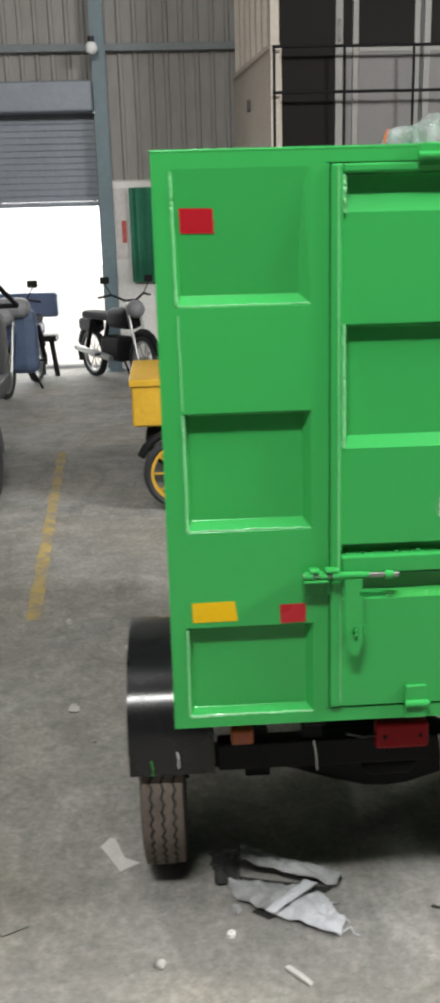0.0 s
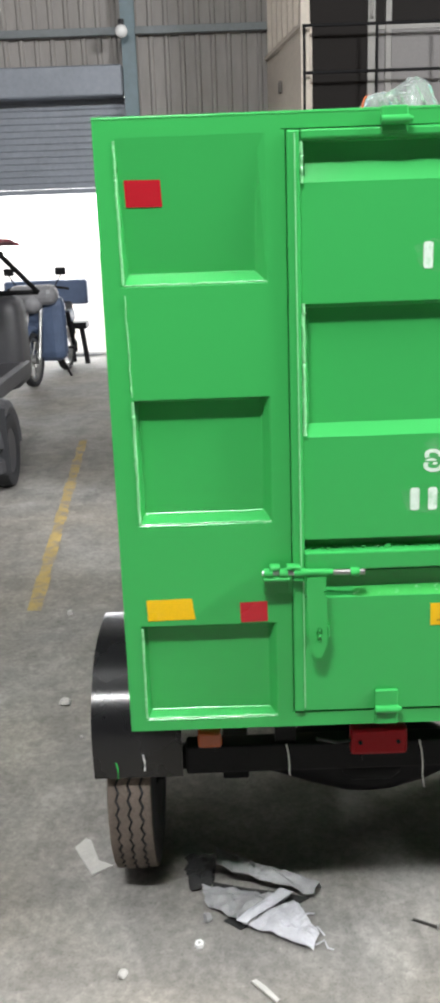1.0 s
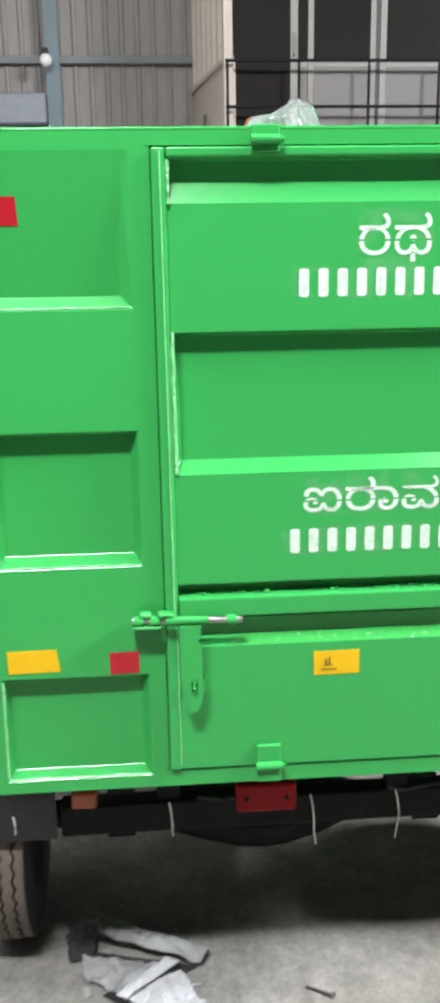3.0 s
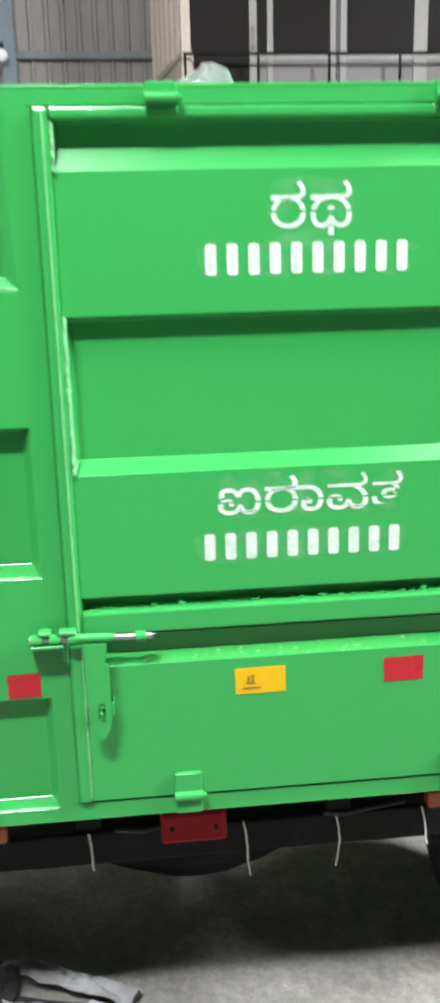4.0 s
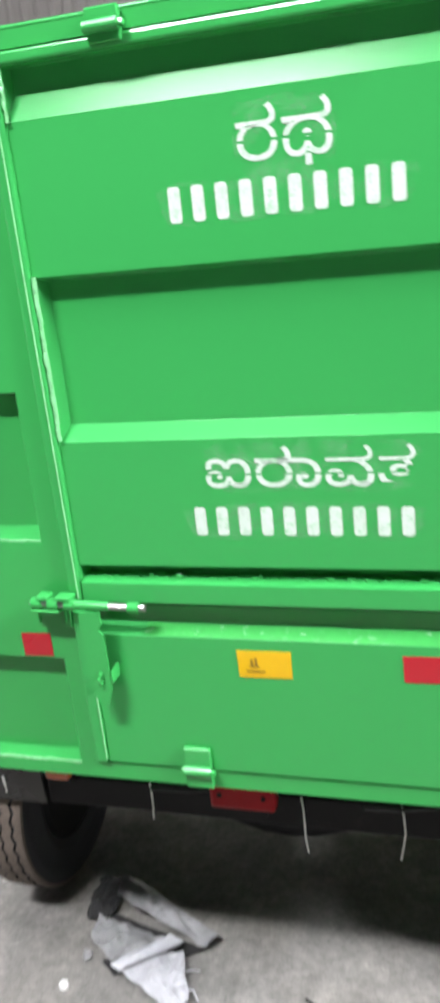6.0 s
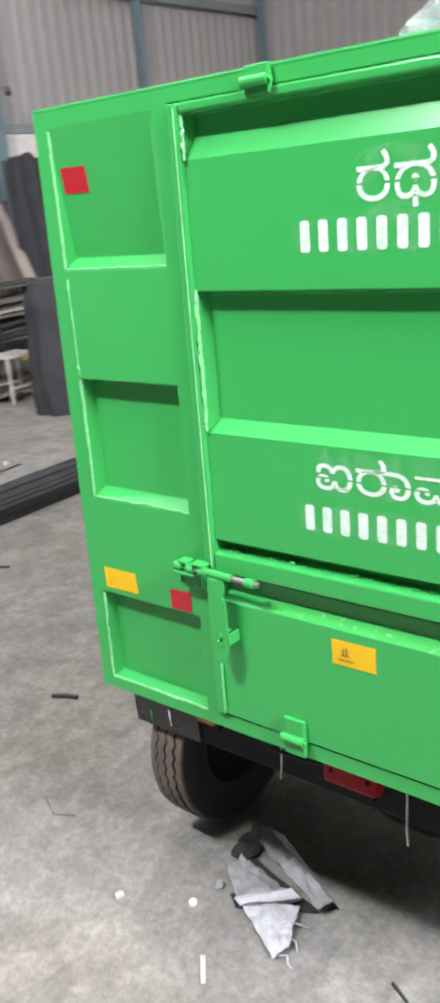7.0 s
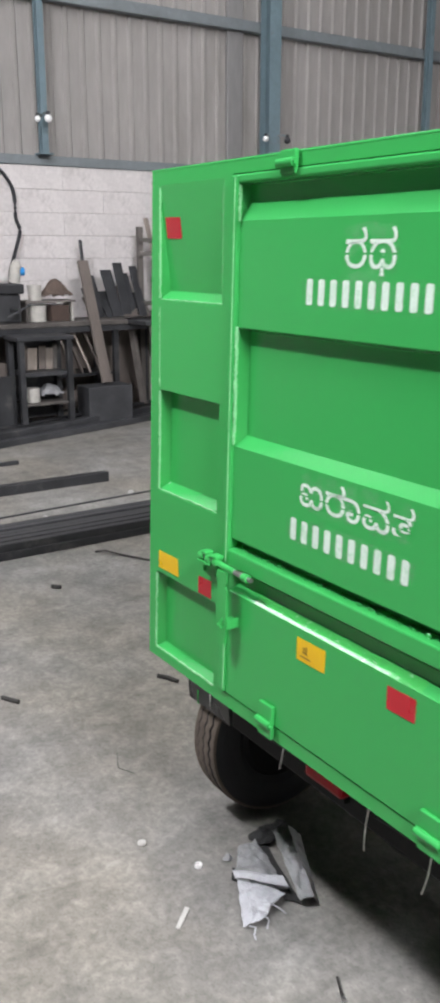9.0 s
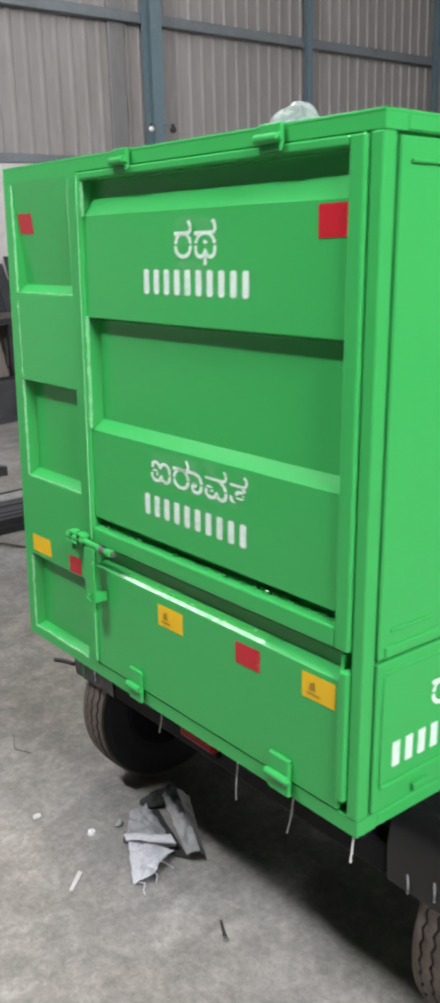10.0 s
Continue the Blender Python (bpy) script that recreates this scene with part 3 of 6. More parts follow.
def weld(pts, r, seed, to):
    """A lumpy painted weld along an edge, its colour paled for the highlight."""
    n, fine = 90, []
    total = [(Vector(b) - Vector(a)).length for a, b in zip(pts, pts[1:])]
    for (a, b), L in zip(zip(pts, pts[1:]), total):
        k = max(4, int(n * L / sum(total)))
        fine += [Vector(a).lerp(Vector(b), i / k) for i in range(k)]
    fine.append(Vector(pts[-1]))
    bm = tube(bmesh.new(), fine, r, 8)
    for v in bm.verts:
        q = noise.noise(v.co * 90 + Vector((seed, 0, 0)))
        v.co += Vector((noise.noise(v.co * 40 + Vector((seed, 3, 0))) * 0.0016, -abs(q) * 0.0050, noise.noise(v.co * 55 + Vector((seed, 0, 7))) * 0.002))
    part("weld_seam", bm, WELD_GLINT, to, smooth=True)


weld([(0.037, 0.002, 1.795), (0.039, 0.003, 1.545)], 0.0026, 1, truck)
weld([(0.041, 0.001, 1.525), (0.044, 0.001, 1.335)], 0.0014, 4, truck)
weld([(0.044, 0.002, 1.325), (0.044, 0.002, 1.080)], 0.0030, 2, truck)
weld([(0.042, 0.003, 1.078), (0.306, 0.003, 1.078)], 0.0016, 5, truck)
weld([(0.036, 0.002, 0.855), (0.035, 0.002, 0.652)], 0.0026, 3, truck)
weld([(0.036, 0.003, 0.651), (0.310, 0.003, 0.651)], 0.0022, 6, truck)
weld([(0.040, 0.003, 1.543), (0.306, 0.003, 1.543)], 0.0016, 7, truck)

# upper door
door = part("upper_door", pressed(0.369, 1.160, 1.010, 1.786, [
    (0.371, 1.158, 1.011, 1.036, 0.028, 0.028, 0.004, 0.003, 0.004, 0.002),
    (0.372, 1.157, 1.244, 1.498, 0.024, 0.024, 0.012, 0.006, 0.008, 0.024),
    (0.371, 1.158, 1.713, 1.785, 0.020, 0.020, 0.008, 0.003, 0.002, 0.036)], y=0.0), GREEN_DOOR, truck)
for b in ((0.346, 0.370, 0.972, 1.803), (1.158, 1.190, 0.972, 1.803), (0.371, 1.157, 1.786, 1.803), (0.371, 1.157, 0.972, 1.011)):
    part("door_frame", cuboid(b[0], b[1], -0.009, 0.02, b[2], b[3], 0.004, 2), GREEN_DOOR, door)
weld([(0.3730, -0.003, 1.782), (0.3735, -0.003, 1.712)], 0.0030, 8, door)
weld([(0.3735, -0.002, 1.500), (0.3745, -0.002, 1.248)], 0.0036, 10, door)
# pale line drawn in place of the highlight on the frame's edge
part("frame_bead", tube(bmesh.new(), [(0.3605, -0.0092, 1.797), (0.362, -0.0092, 1.40), (0.3635, -0.0092, 0.98)], 0.0014, 8), WELD_GLINT, door, "thin pale line painted as the door edge's highlight", smooth=True)
# weld beads along the foot of the door
beads = random.Random(11)
for i in range(46):
    x = 0.382 + 0.77 * (i + beads.uniform(0.1, 0.9)) / 46
    r = beads.uniform(0.0022, 0.0058)
    bm = bmesh.new()
    bmesh.ops.create_icosphere(bm, subdivisions=1, radius=r, matrix=Matrix.Translation((x, 0.006 + beads.uniform(0, 0.012), 1.0135)) @ Matrix.Diagonal((beads.uniform(0.7, 1.6), 0.8, beads.uniform(0.6, 1.3), 1)))
    part("weld_bead", bm, GREEN_DOOR, door, smooth=True)

# drop flap
flap = part("drop_flap", pressed(0.369, 1.174, 0.661, 0.969, [(0.371, 1.172, 0.912, 0.9685, 0.024, 0.024, 0.012, 0.004, 0.002, 0.0165)], y=-0.004, back=0.03), GREEN_DOOR, truck)
part("frame_bead", tube(bmesh.new(), [(0.3675, -0.0105, 0.952), (0.368, -0.0105, 0.67)], 0.0012, 8), WELD_GLINT, flap, smooth=True)
part("flap_frame", cuboid(0.346, 0.368, -0.011, 0.02, 0.661, 0.957, 0.004, 2), GREEN_DOOR, flap)
part("flap_frame", cuboid(1.172, 1.1915, -0.011, 0.02, 0.684, 0.936, 0.004, 2), GREEN_DOOR, flap)
bm = bmesh.new()
rows = []
for i in range(81):
    x = 0.47 + 0.50 * i / 80
    lip = 0.0012 + 0.0003 * noise.noise(Vector((x * 50, 0, 0)))
    rows.append([bm.verts.new((x, -0.0035 + 0.0208 * k / 6, 0.9120 + lip + 0.0143 * k / 6 + 0.00025 * noise.noise(Vector((x * 130, 7 * k, 0))))) for k in range(7)])
for a, b in zip(rows, rows[1:]):
    for k in range(6):
        bm.faces.new((a[k], b[k], b[k + 1], a[k + 1]))
part("scuffed_edge", bm, WORN_GREEN, flap, "scuffed glossy paint on the flap edge, glare painted as pale speckles", smooth=True)


def strap_hinge(x0, x1, zk, zlow, zhigh, name="hinge"):
    h = part(name, cuboid(x0, x1, -0.014, -0.004, zk, zhigh, 0.002), GREEN_DOOR, truck)
    part("leaf", cuboid(x0, x1, -0.014, -0.004, zlow, zk - 0.001, 0.002), GREEN_DOOR, h)
    bm = bmesh.new()
    rod(bm, (x0 - 0.001, -0.017, zk), (x1 + 0.001, -0.017, zk), 0.0085, 14)
    part("knuckle", bm, GREEN_DOOR, h, smooth=False)
    bm = bmesh.new()
    rod(bm, (x1 - 0.004, -0.017, zk), (x1 + 0.007, -0.017, zk), 0.005, 8)
    part("pin", bm, GREEN_DOOR, h)
    return h


strap_hinge(0.514, 0.562, 1.812, 1.792, 1.836)
strap_hinge(0.957, 1.011, 1.812, 1.792, 1.836)
strap_hinge(0.514, 0.562, 0.664, 0.628, 0.706)
strap_hinge(0.998, 1.056, 0.664, 0.628, 0.706)

# sliding bolt and its hasp
latch = part("bolt_latch", rod(bmesh.new(), (0.284, -0.027, 0.978), (0.488, -0.027, 0.974), 0.0055, 12), GREY_STEEL, truck, "half-painted steel sliding bolt")
part("base_plate", cuboid(0.289, 0.345, -0.0125, -0.0004, 0.928, 0.966, 0.001), GREEN, latch)
for x, z in ((0.309, 0.9885), (0.343, 0.9880), (0.350, 0.9875)):
    part("tab", cuboid(x - 0.011, x + 0.011, -0.035, -0.012, z - 0.004, z + 0.004, 0.002), GREEN, latch)
part("bracket", cuboid(0.286, 0.338, -0.037, -0.0005, 0.9635, 0.9690, 0.001), GREEN, latch)
for x in (0.286, 0.3345):
    part("bracket_cheek", cuboid(x, x + 0.0035, -0.020, -0.0005, 0.936, 0.9633, 0.0008), GREEN, latch)
for x in (0.296, 0.326, 0.356, 0.468):
    bm = bmesh.new()
    rod(bm, (x - 0.009, -0.027, 0.978 - 0.004 * (x - 0.28) / 0.2), (x + 0.009, -0.027, 0.978 - 0.004 * (x - 0.28) / 0.2), 0.0095, 14)
    part("collar", bm, GREEN, latch)
bm = bmesh.new()
rod(bm, (0.362, -0.027, 0.977), (0.425, -0.027, 0.9755), 0.0075, 12)
part("sleeve", bm, GREEN, latch)
out = [(0.372, 0.968), (0.410, 0.968), (0.410, 0.945), (0.404, 0.936), (0.412, 0.926), (0.412, 0.826), (0.401, 0.796), (0.388, 0.796), (0.376, 0.822), (0.372, 0.90)]
hole = [(0.391, 0.858), (0.397, 0.862), (0.402, 0.857), (0.402, 0.836), (0.396, 0.830), (0.390, 0.835)]
bm = bmesh.new()
for y in (-0.037, -0.0335):
    o = [bm.verts.new((x, y, z)) for x, z in out]
    h = [bm.verts.new((x, y, z)) for x, z in hole]
    es = [bm.edges.new((r[i], r[(i + 1) % len(r)])) for r in (o, h) for i in range(len(r))]
    bmesh.ops.triangle_fill(bm, edges=es, use_beauty=True)
bm.verts.ensure_lookup_table()
n = len(out) + len(hole)
for s, c in ((0, len(out)), (len(out), len(hole))):
    for i in range(c):
        j = (i + 1) % c
        bm.faces.new((bm.verts[s + i], bm.verts[s + j], bm.verts[n + s + j], bm.verts[n + s + i]))
bmesh.ops.recalc_face_normals(bm, faces=bm.faces[:])
part("hasp", bm, GREEN, latch)
part("staple", cuboid(0.4135, 0.4165, -0.037, -0.005, 0.838, 0.862, 0.001), GREEN, latch)
bm = tube(bmesh.new(), [(0.396, -0.008, 0.856), (0.396, -0.041, 0.856), (0.396, -0.047, 0.848), (0.396, -0.041, 0.838), (0.396, -0.008, 0.838)], 0.003, 8)
part("eye", bm, GREEN, latch)


def tape(x0, x1, z0, z1, y, material, skew=0.0, mark=False):
    bm = prism(bmesh.new(), [(x0 + 0.001, z0), (x1 + skew, z0 + 0.001), (x1, z1), (x0, z1 - 0.001)], y - 0.0012, y - 0.0004)
    t = part("reflective_tape", bm, material, truck, "amber reflective tape" if material is AMBER_TAPE else "red reflective tape")
    if mark:
        for a, b, c, d in ((0.014, 0.045, 0.010, 0.013), (0.020, 0.036, 0.019, 0.022), (0.022, 0.026, 0.022, 0.033), (0.029, 0.033, 0.022, 0.036)):
            part("print", cuboid(x0 + a, x0 + b, y - 0.0022, y - 0.0016, z0 + c, z0 + d), INK, t)


tape(0.048, 0.140, 0.873, 0.919, 0.0, AMBER_TAPE, skew=0.006)
tape(0.238, 0.294, 0.864, 0.908, 0.0, RED_TAPE)
tape(0.626, 0.715, 0.845, 0.894, -0.004, AMBER_TAPE, mark=True)
tape(0.890, 0.962, 0.850, 0.896, -0.004, RED_TAPE)
tape(1.078, 1.162, 0.852, 0.902, -0.004, AMBER_TAPE, mark=True)
tape(1.089, 1.155, 1.655, 1.708, 0.0, RED_TAPE)
bm = bmesh.new()
bm.faces.new([bm.verts.new(c) for c in ((0.052, 0.0118, 1.682), (0.119, 0.0119, 1.681), (0.117, 0.0067, 1.728), (0.051, 0.0066, 1.729))])
g = bmesh.ops.extrude_face_region(bm, geom=bm.faces[:])["geom"]
bmesh.ops.translate(bm, verts=[v for v in g if isinstance(v, bmesh.types.BMVert)], vec=(0, 0.0008, 0))
part("reflective_tape", bm, RED_TAPE, truck, "red reflective tape")


# stencilled writing: two words, and plain bars for the numbers
def stencil_bar(x0, x1, z0, z1, y=-0.0006, to=None):
    r = min(x1 - x0, z1 - z0) * 0.28
    pts = []
    for cx, cz, a0 in ((x1 - r, z1 - r, 0), (x0 + r, z1 - r, 90), (x0 + r, z0 + r, 180), (x1 - r, z0 + r, 270)):
        pts += [(cx + r * math.cos(radians(a0 + k * 30)), cz + r * math.sin(radians(a0 + k * 30))) for k in range(4)]
    bm = bmesh.new()
    bm.faces.new([bm.verts.new((x, y, z)) for x, z in pts])
    part("stencil_bar", bm, STENCIL, to or truck)


def mist(x0, x1, z0, z1, to, y=-0.0003):
    """Overspray round a line of writing."""
    n = 26
    pts = [((x0 + x1) / 2 + (x1 - x0) / 2 * math.copysign(abs(math.cos(a)) ** 0.35, math.cos(a)) * (1 + 0.03 * math.sin(5 * a)), (z0 + z1) / 2 + (z1 - z0) / 2 * math.copysign(abs(math.sin(a)) ** 0.35, math.sin(a)) * (1 + 0.08 * math.sin(9 * a))) for a in (2 * math.pi * (k + 0.5) / n for k in range(n))]
    bm = bmesh.new()
    bm.faces.new([bm.verts.new((x, y, z)) for x, z in pts])
    part("overspray", bm, SPRAY, to)


def digits(x0, x1, z0, z1, count, wide=0.52):
    pitch = (x1 - x0) / count
    mist(x0 - 0.006, x1 + 0.006, z0 - 0.006, z1 + 0.006, door)
    for i in range(count):
        a, b = x0 + i * pitch + pitch * (1 - wide) / 2, x0 + (i + 1) * pitch - pitch * (1 - wide) / 2
        stencil_bar(a, b, z0, z1, to=door)


digits(0.589, 0.929, 1.555, 1.603, 10)
digits(0.573, 0.924, 1.090, 1.136, 10)


def word(text, x0, x1, z0, z1, to, bridges, weight=0.0, side=None):
    """A sprayed word between x0 and x1 (or along a side wall, between two y), cut by the stencil's bridges: (height, thickness) as shares of its height."""
    cu = bpy.data.curves.new("word", "FONT")
    cu.body, cu.resolution_u, cu.offset = text, 3, weight
    ob = bpy.data.objects.new("word", cu)
    scene.collection.objects.link(ob)
    me = bpy.data.meshes.new_from_object(ob.evaluated_get(bpy.context.evaluated_depsgraph_get()))
    bpy.data.objects.remove(ob)
    bm = bmesh.new()
    bm.from_mesh(me)
    bpy.data.meshes.remove(me)
    xs, ys = [v.co.x for v in bm.verts], [v.co.y for v in bm.verts]
    for h, t in bridges:
        cut = [min(ys) + (max(ys) - min(ys)) * q for q in (h - t / 2, h + t / 2)]
        for c in cut:
            bmesh.ops.bisect_plane(bm, geom=bm.verts[:] + bm.edges[:] + bm.faces[:], plane_co=(0, c, 0), plane_no=(0, 1, 0))
        bmesh.ops.delete(bm, geom=[f for f in bm.faces if cut[0] < f.calc_center_median().y < cut[1]], context="FACES")
    kx, kz, ax, az = (x1 - x0) / (max(xs) - min(xs)), (z1 - z0) / (max(ys) - min(ys)), min(xs), min(ys)
    for v in bm.verts:
        u, w = x0 + (v.co.x - ax) * kx, z0 + (v.co.y - az) * kz
        v.co = (u, -0.0006, w) if side is None else (side, u, w)
    part("stencil_word", bm, STENCIL, to)


mist(0.696, 0.836, 1.610, 1.700, door)
word("\u0cb0\u0ca5", 0.702, 0.830, 1.612, 1.694, door, ((0.45, 0.045),), 0.002)
mist(0.602, 0.925, 1.160, 1.238, door)
word("\u0c90\u0cb0\u0cbe\u0cb5\u0ca4", 0.606, 0.921, 1.167, 1.231, door, ((0.33, 0.045),), 0.006)

# side towards the walker: door, flap, gap lines
SX = W
side = part("side_door", cuboid(SX - 0.012, SX + 0.001, 0.036, LEN - 0.02, 0.955, 1.800, 0.003), GREEN, truck)
part("side_rail", cuboid(SX - 0.012, SX, 0.052, LEN, 1.806, ZT, 0.003), GREEN, truck)
part("side_rail", cuboid(SX - 0.012, SX, 0.052, LEN, ZB, 0.652, 0.003), GREEN, truck)
part("crease", cuboid(SX, SX + 0.006, 0.062, 0.175, 1.004, 1.010, 0.002), GREEN, side)
part("crease", cuboid(SX, SX + 0.006, 0.060, 0.60, 1.762, 1.769, 0.002), GREEN, side)
for y0, y1 in ((0.205, 0.95), (1.02, 1.78)):
    bm = bmesh.new()
    box(bm, SX - 0.001, SX + 0.006, y0, y1, 1.03, 1.74, 0.005, 3)
    part("raised_field", bm, GREEN, side, smooth=True)
part("ridge", cuboid(SX - 0.002, SX + 0.006, 0.05, LEN - 0.03, 0.957, 0.980, 0.005, 3), GREEN, side)
sflap = part("side_flap", cuboid(SX - 0.012, SX + 0.001, 0.036, LEN - 0.02, 0.656, 0.948, 0.003), GREEN, truck)
part("crease", cuboid(SX, SX + 0.007, 0.052, LEN - 0.05, 0.700, 0.709, 0.003), GREEN, sflap)
part("crease", cuboid(SX, SX + 0.005, 0.052, LEN - 0.05, 0.925, 0.932, 0.002), GREEN, sflap)
part("crease", cuboid(SX, SX + 0.005, 0.050, 0.056, 0.709, 0.925, 0.002), GREEN, sflap)
part("handle", cuboid(SX + 0.001, SX + 0.012, 0.14, 0.19, 0.668, 0.682, 0.002), GREEN, sflap)
for i in range(10):
    bm = cuboid(SX + 0.0014, SX + 0.0018, 0.085 + 0.036 * i, 0.085 + 0.036 * i + 0.020, 0.735, 0.784)
    part("stencil_bar", bm, STENCIL, sflap)
word("\u0cb0\u0ca5", 0.190, 0.330, 0.806, 0.896, sflap, ((0.45, 0.05),), 0.004, SX + 0.0016)

# underside: beam, rails, axle, springs, lamps, ties
beam = part("rear_beam", cuboid(0.10, 1.12, 0.205, 0.26, 0.388, 0.462, 0.006, 2), CHASSIS, truck)
for x in (0.34, 0.86):
    part("chassis_rail", cuboid(x - 0.03, x + 0.03, 0.205, LEN + 0.5, 0.50, 0.60, 0.005), CHASSIS, truck)
    part("hanger", cuboid(x - 0.025, x + 0.025, 0.215, 0.25, 0.46, 0.50), CHASSIS, truck)
for y in (0.75, 1.4):
    part("cross_member", cuboid(0.04, 1.18, y, y + 0.05, 0.565, 0.621, 0.004), CHASSIS, truck)
for x in (0.22, 1.00):
    for k in range(4):
        bm = tube(bmesh.new(), [(x, 0.52 + s * (0.26 - 0.04 * k), 0.32 - 0.014 * k + 0.12 * s * s * (1 - 0.1 * k)) for s in (-1, -0.6, -0.2, 0.2, 0.6, 1)], 0.009, 6)
        part("leaf_spring", bm, CHASSIS, truck)
    part("spring_clamp", cuboid(x - 0.035, x + 0.035, 0.44, 0.525, 0.225, 0.34, 0.004), CHASSIS, truck)
for x in (0.40, 0.80):
    bm = tube(bmesh.new(), [(x, 0.08, 0.545), (x + 0.05, 0.14, 0.50), (x + 0.13, 0.18, 0.485), (x + 0.2, 0.2, 0.48)], 0.004, 6)
    part("cable", bm, DARK_RUBBER, truck)

lamp = part("tail_lamp", cuboid(0.487, 0.619, 0.150, 0.185, 0.457, 0.525, 0.008, 2), RED_LENS, truck, "dull red tail lamp")
for x in (0.509, 0.597):
    part("screw", rod(bmesh.new(), (x, 0.147, 0.491), (x, 0.152, 0.491), 0.005, 8), CHASSIS, lamp)
part("lamp_bracket", cuboid(0.52, 0.59, 0.186, 0.204, 0.42, 0.515), CHASSIS, lamp)
for x in (0.132, 1.032):
    o = part("indicator", cuboid(x, x + 0.056, 0.150, 0.185, 0.488, 0.528, 0.007, 2), ORANGE_LENS, truck, "dull orange indicator lamp")
    part("lamp_bracket", cuboid(x + 0.015, x + 0.04, 0.186, 0.215, 0.455, 0.51), CHASSIS, o)
# banjo axle with its round drive housing
AXLE = [(-0.53, 0.001), (-0.53, 0.034), (-0.29, 0.040), (-0.24, 0.052), (-0.15, 0.080), (-0.06, 0.102), (0.0, 0.106), (0.06, 0.102), (0.15, 0.080), (0.22, 0.052), (0.27, 0.040), (0.62, 0.034), (0.62, 0.001)]
axle = part("axle", lathe(bmesh.new(), AXLE, (0.572, 0.466, 0.286), 32, closed=False), CHASSIS, truck, "black banjo axle housing", smooth=True)
part("housing_cover", lathe(bmesh.new(), [(-0.075, 0.001), (-0.075, 0.012), (-0.05, 0.030), (0.05, 0.030), (0.075, 0.012), (0.075, 0.001)], (0.572, 0.375, 0.286), 16, closed=False), CHASSIS, axle, smooth=True)
# nylon ties hanging from the beam
for x, z0, bend in ((0.345, 0.39, 0.003), (0.662, 0.347, 0.006), (0.856, 0.352, -0.008), (1.040, 0.385, 0.004)):
    bm = tube(bmesh.new(), [(x - 0.004, 0.203, 0.462), (x, 0.196, 0.44), (x + 0.002, 0.19, 0.41), (x + bend * 0.3, 0.188, (0.41 + z0) / 2), (x + bend, 0.185, z0)], 0.0022, 6)
    part("nylon_tie", bm, NYLON, truck, "white nylon cable tie")


def mudguard(x0, x1, drip=GREEN):
    prof = [(0.205, 0.385), (0.200, 0.44), (0.202, 0.49), (0.216, 0.54), (0.242, 0.580), (0.275, 0.606), (0.325, 0.640), (0.40, 0.660), (0.50, 0.664), (0.60, 0.655), (0.68, 0.62), (0.735, 0.56), (0.76, 0.48), (0.765, 0.40)]
    fine = []
    for i in range(len(prof) - 1):
        p0, p1, p2, p3 = (Vector(prof[min(max(k, 0), len(prof) - 1)]) for k in (i - 1, i, i + 1, i + 2))
        for k in range(4):
            t = k / 4
            fine.append(0.5 * (2 * p1 + (p2 - p0) * t + (2 * p0 - 5 * p1 + 4 * p2 - p3) * t * t + (3 * p1 - p0 - 3 * p2 + p3) * t ** 3))
    prof = [tuple(q) for q in fine] + [prof[-1]]
    bm = bmesh.new()
    outer = [[bm.verts.new((x, y, z)) for x in (x0, x0 + 0.012, x1 - 0.012, x1)] for y, z in prof]
    for a, b in zip(outer, outer[1:]):
        for k in range(3):
            bm.faces.new((a[k], a[k + 1], b[k + 1], b[k]))
    cen = Vector(((x0 + x1) / 2, 0.448, 0.30))
    g = bmesh.ops.extrude_face_region(bm, geom=bm.faces[:])["geom"]
    for v in g:
        if isinstance(v, bmesh.types.BMVert):
            d = Vector((0, cen.y - v.co.y, cen.z - v.co.z)).normalized()
            v.co += d * 0.004
    m = part("mudguard", bm, BLACK, truck, "glossy black sheet mudguard", smooth=True)
    for i, (dx, z) in enumerate(((0.055, 0.41), (0.12, 0.43))):
        b = bmesh.new()
        tube(b, [(x0 + dx, 0.199, z + 0.02), (x0 + dx + 0.004, 0.197, z), (x0 + dx + 0.003, 0.199, z - 0.022)], 0.0022, 6)
        part("paint_drip", b, drip if i == 0 or drip is SACK_FOLD else NYLON, m)


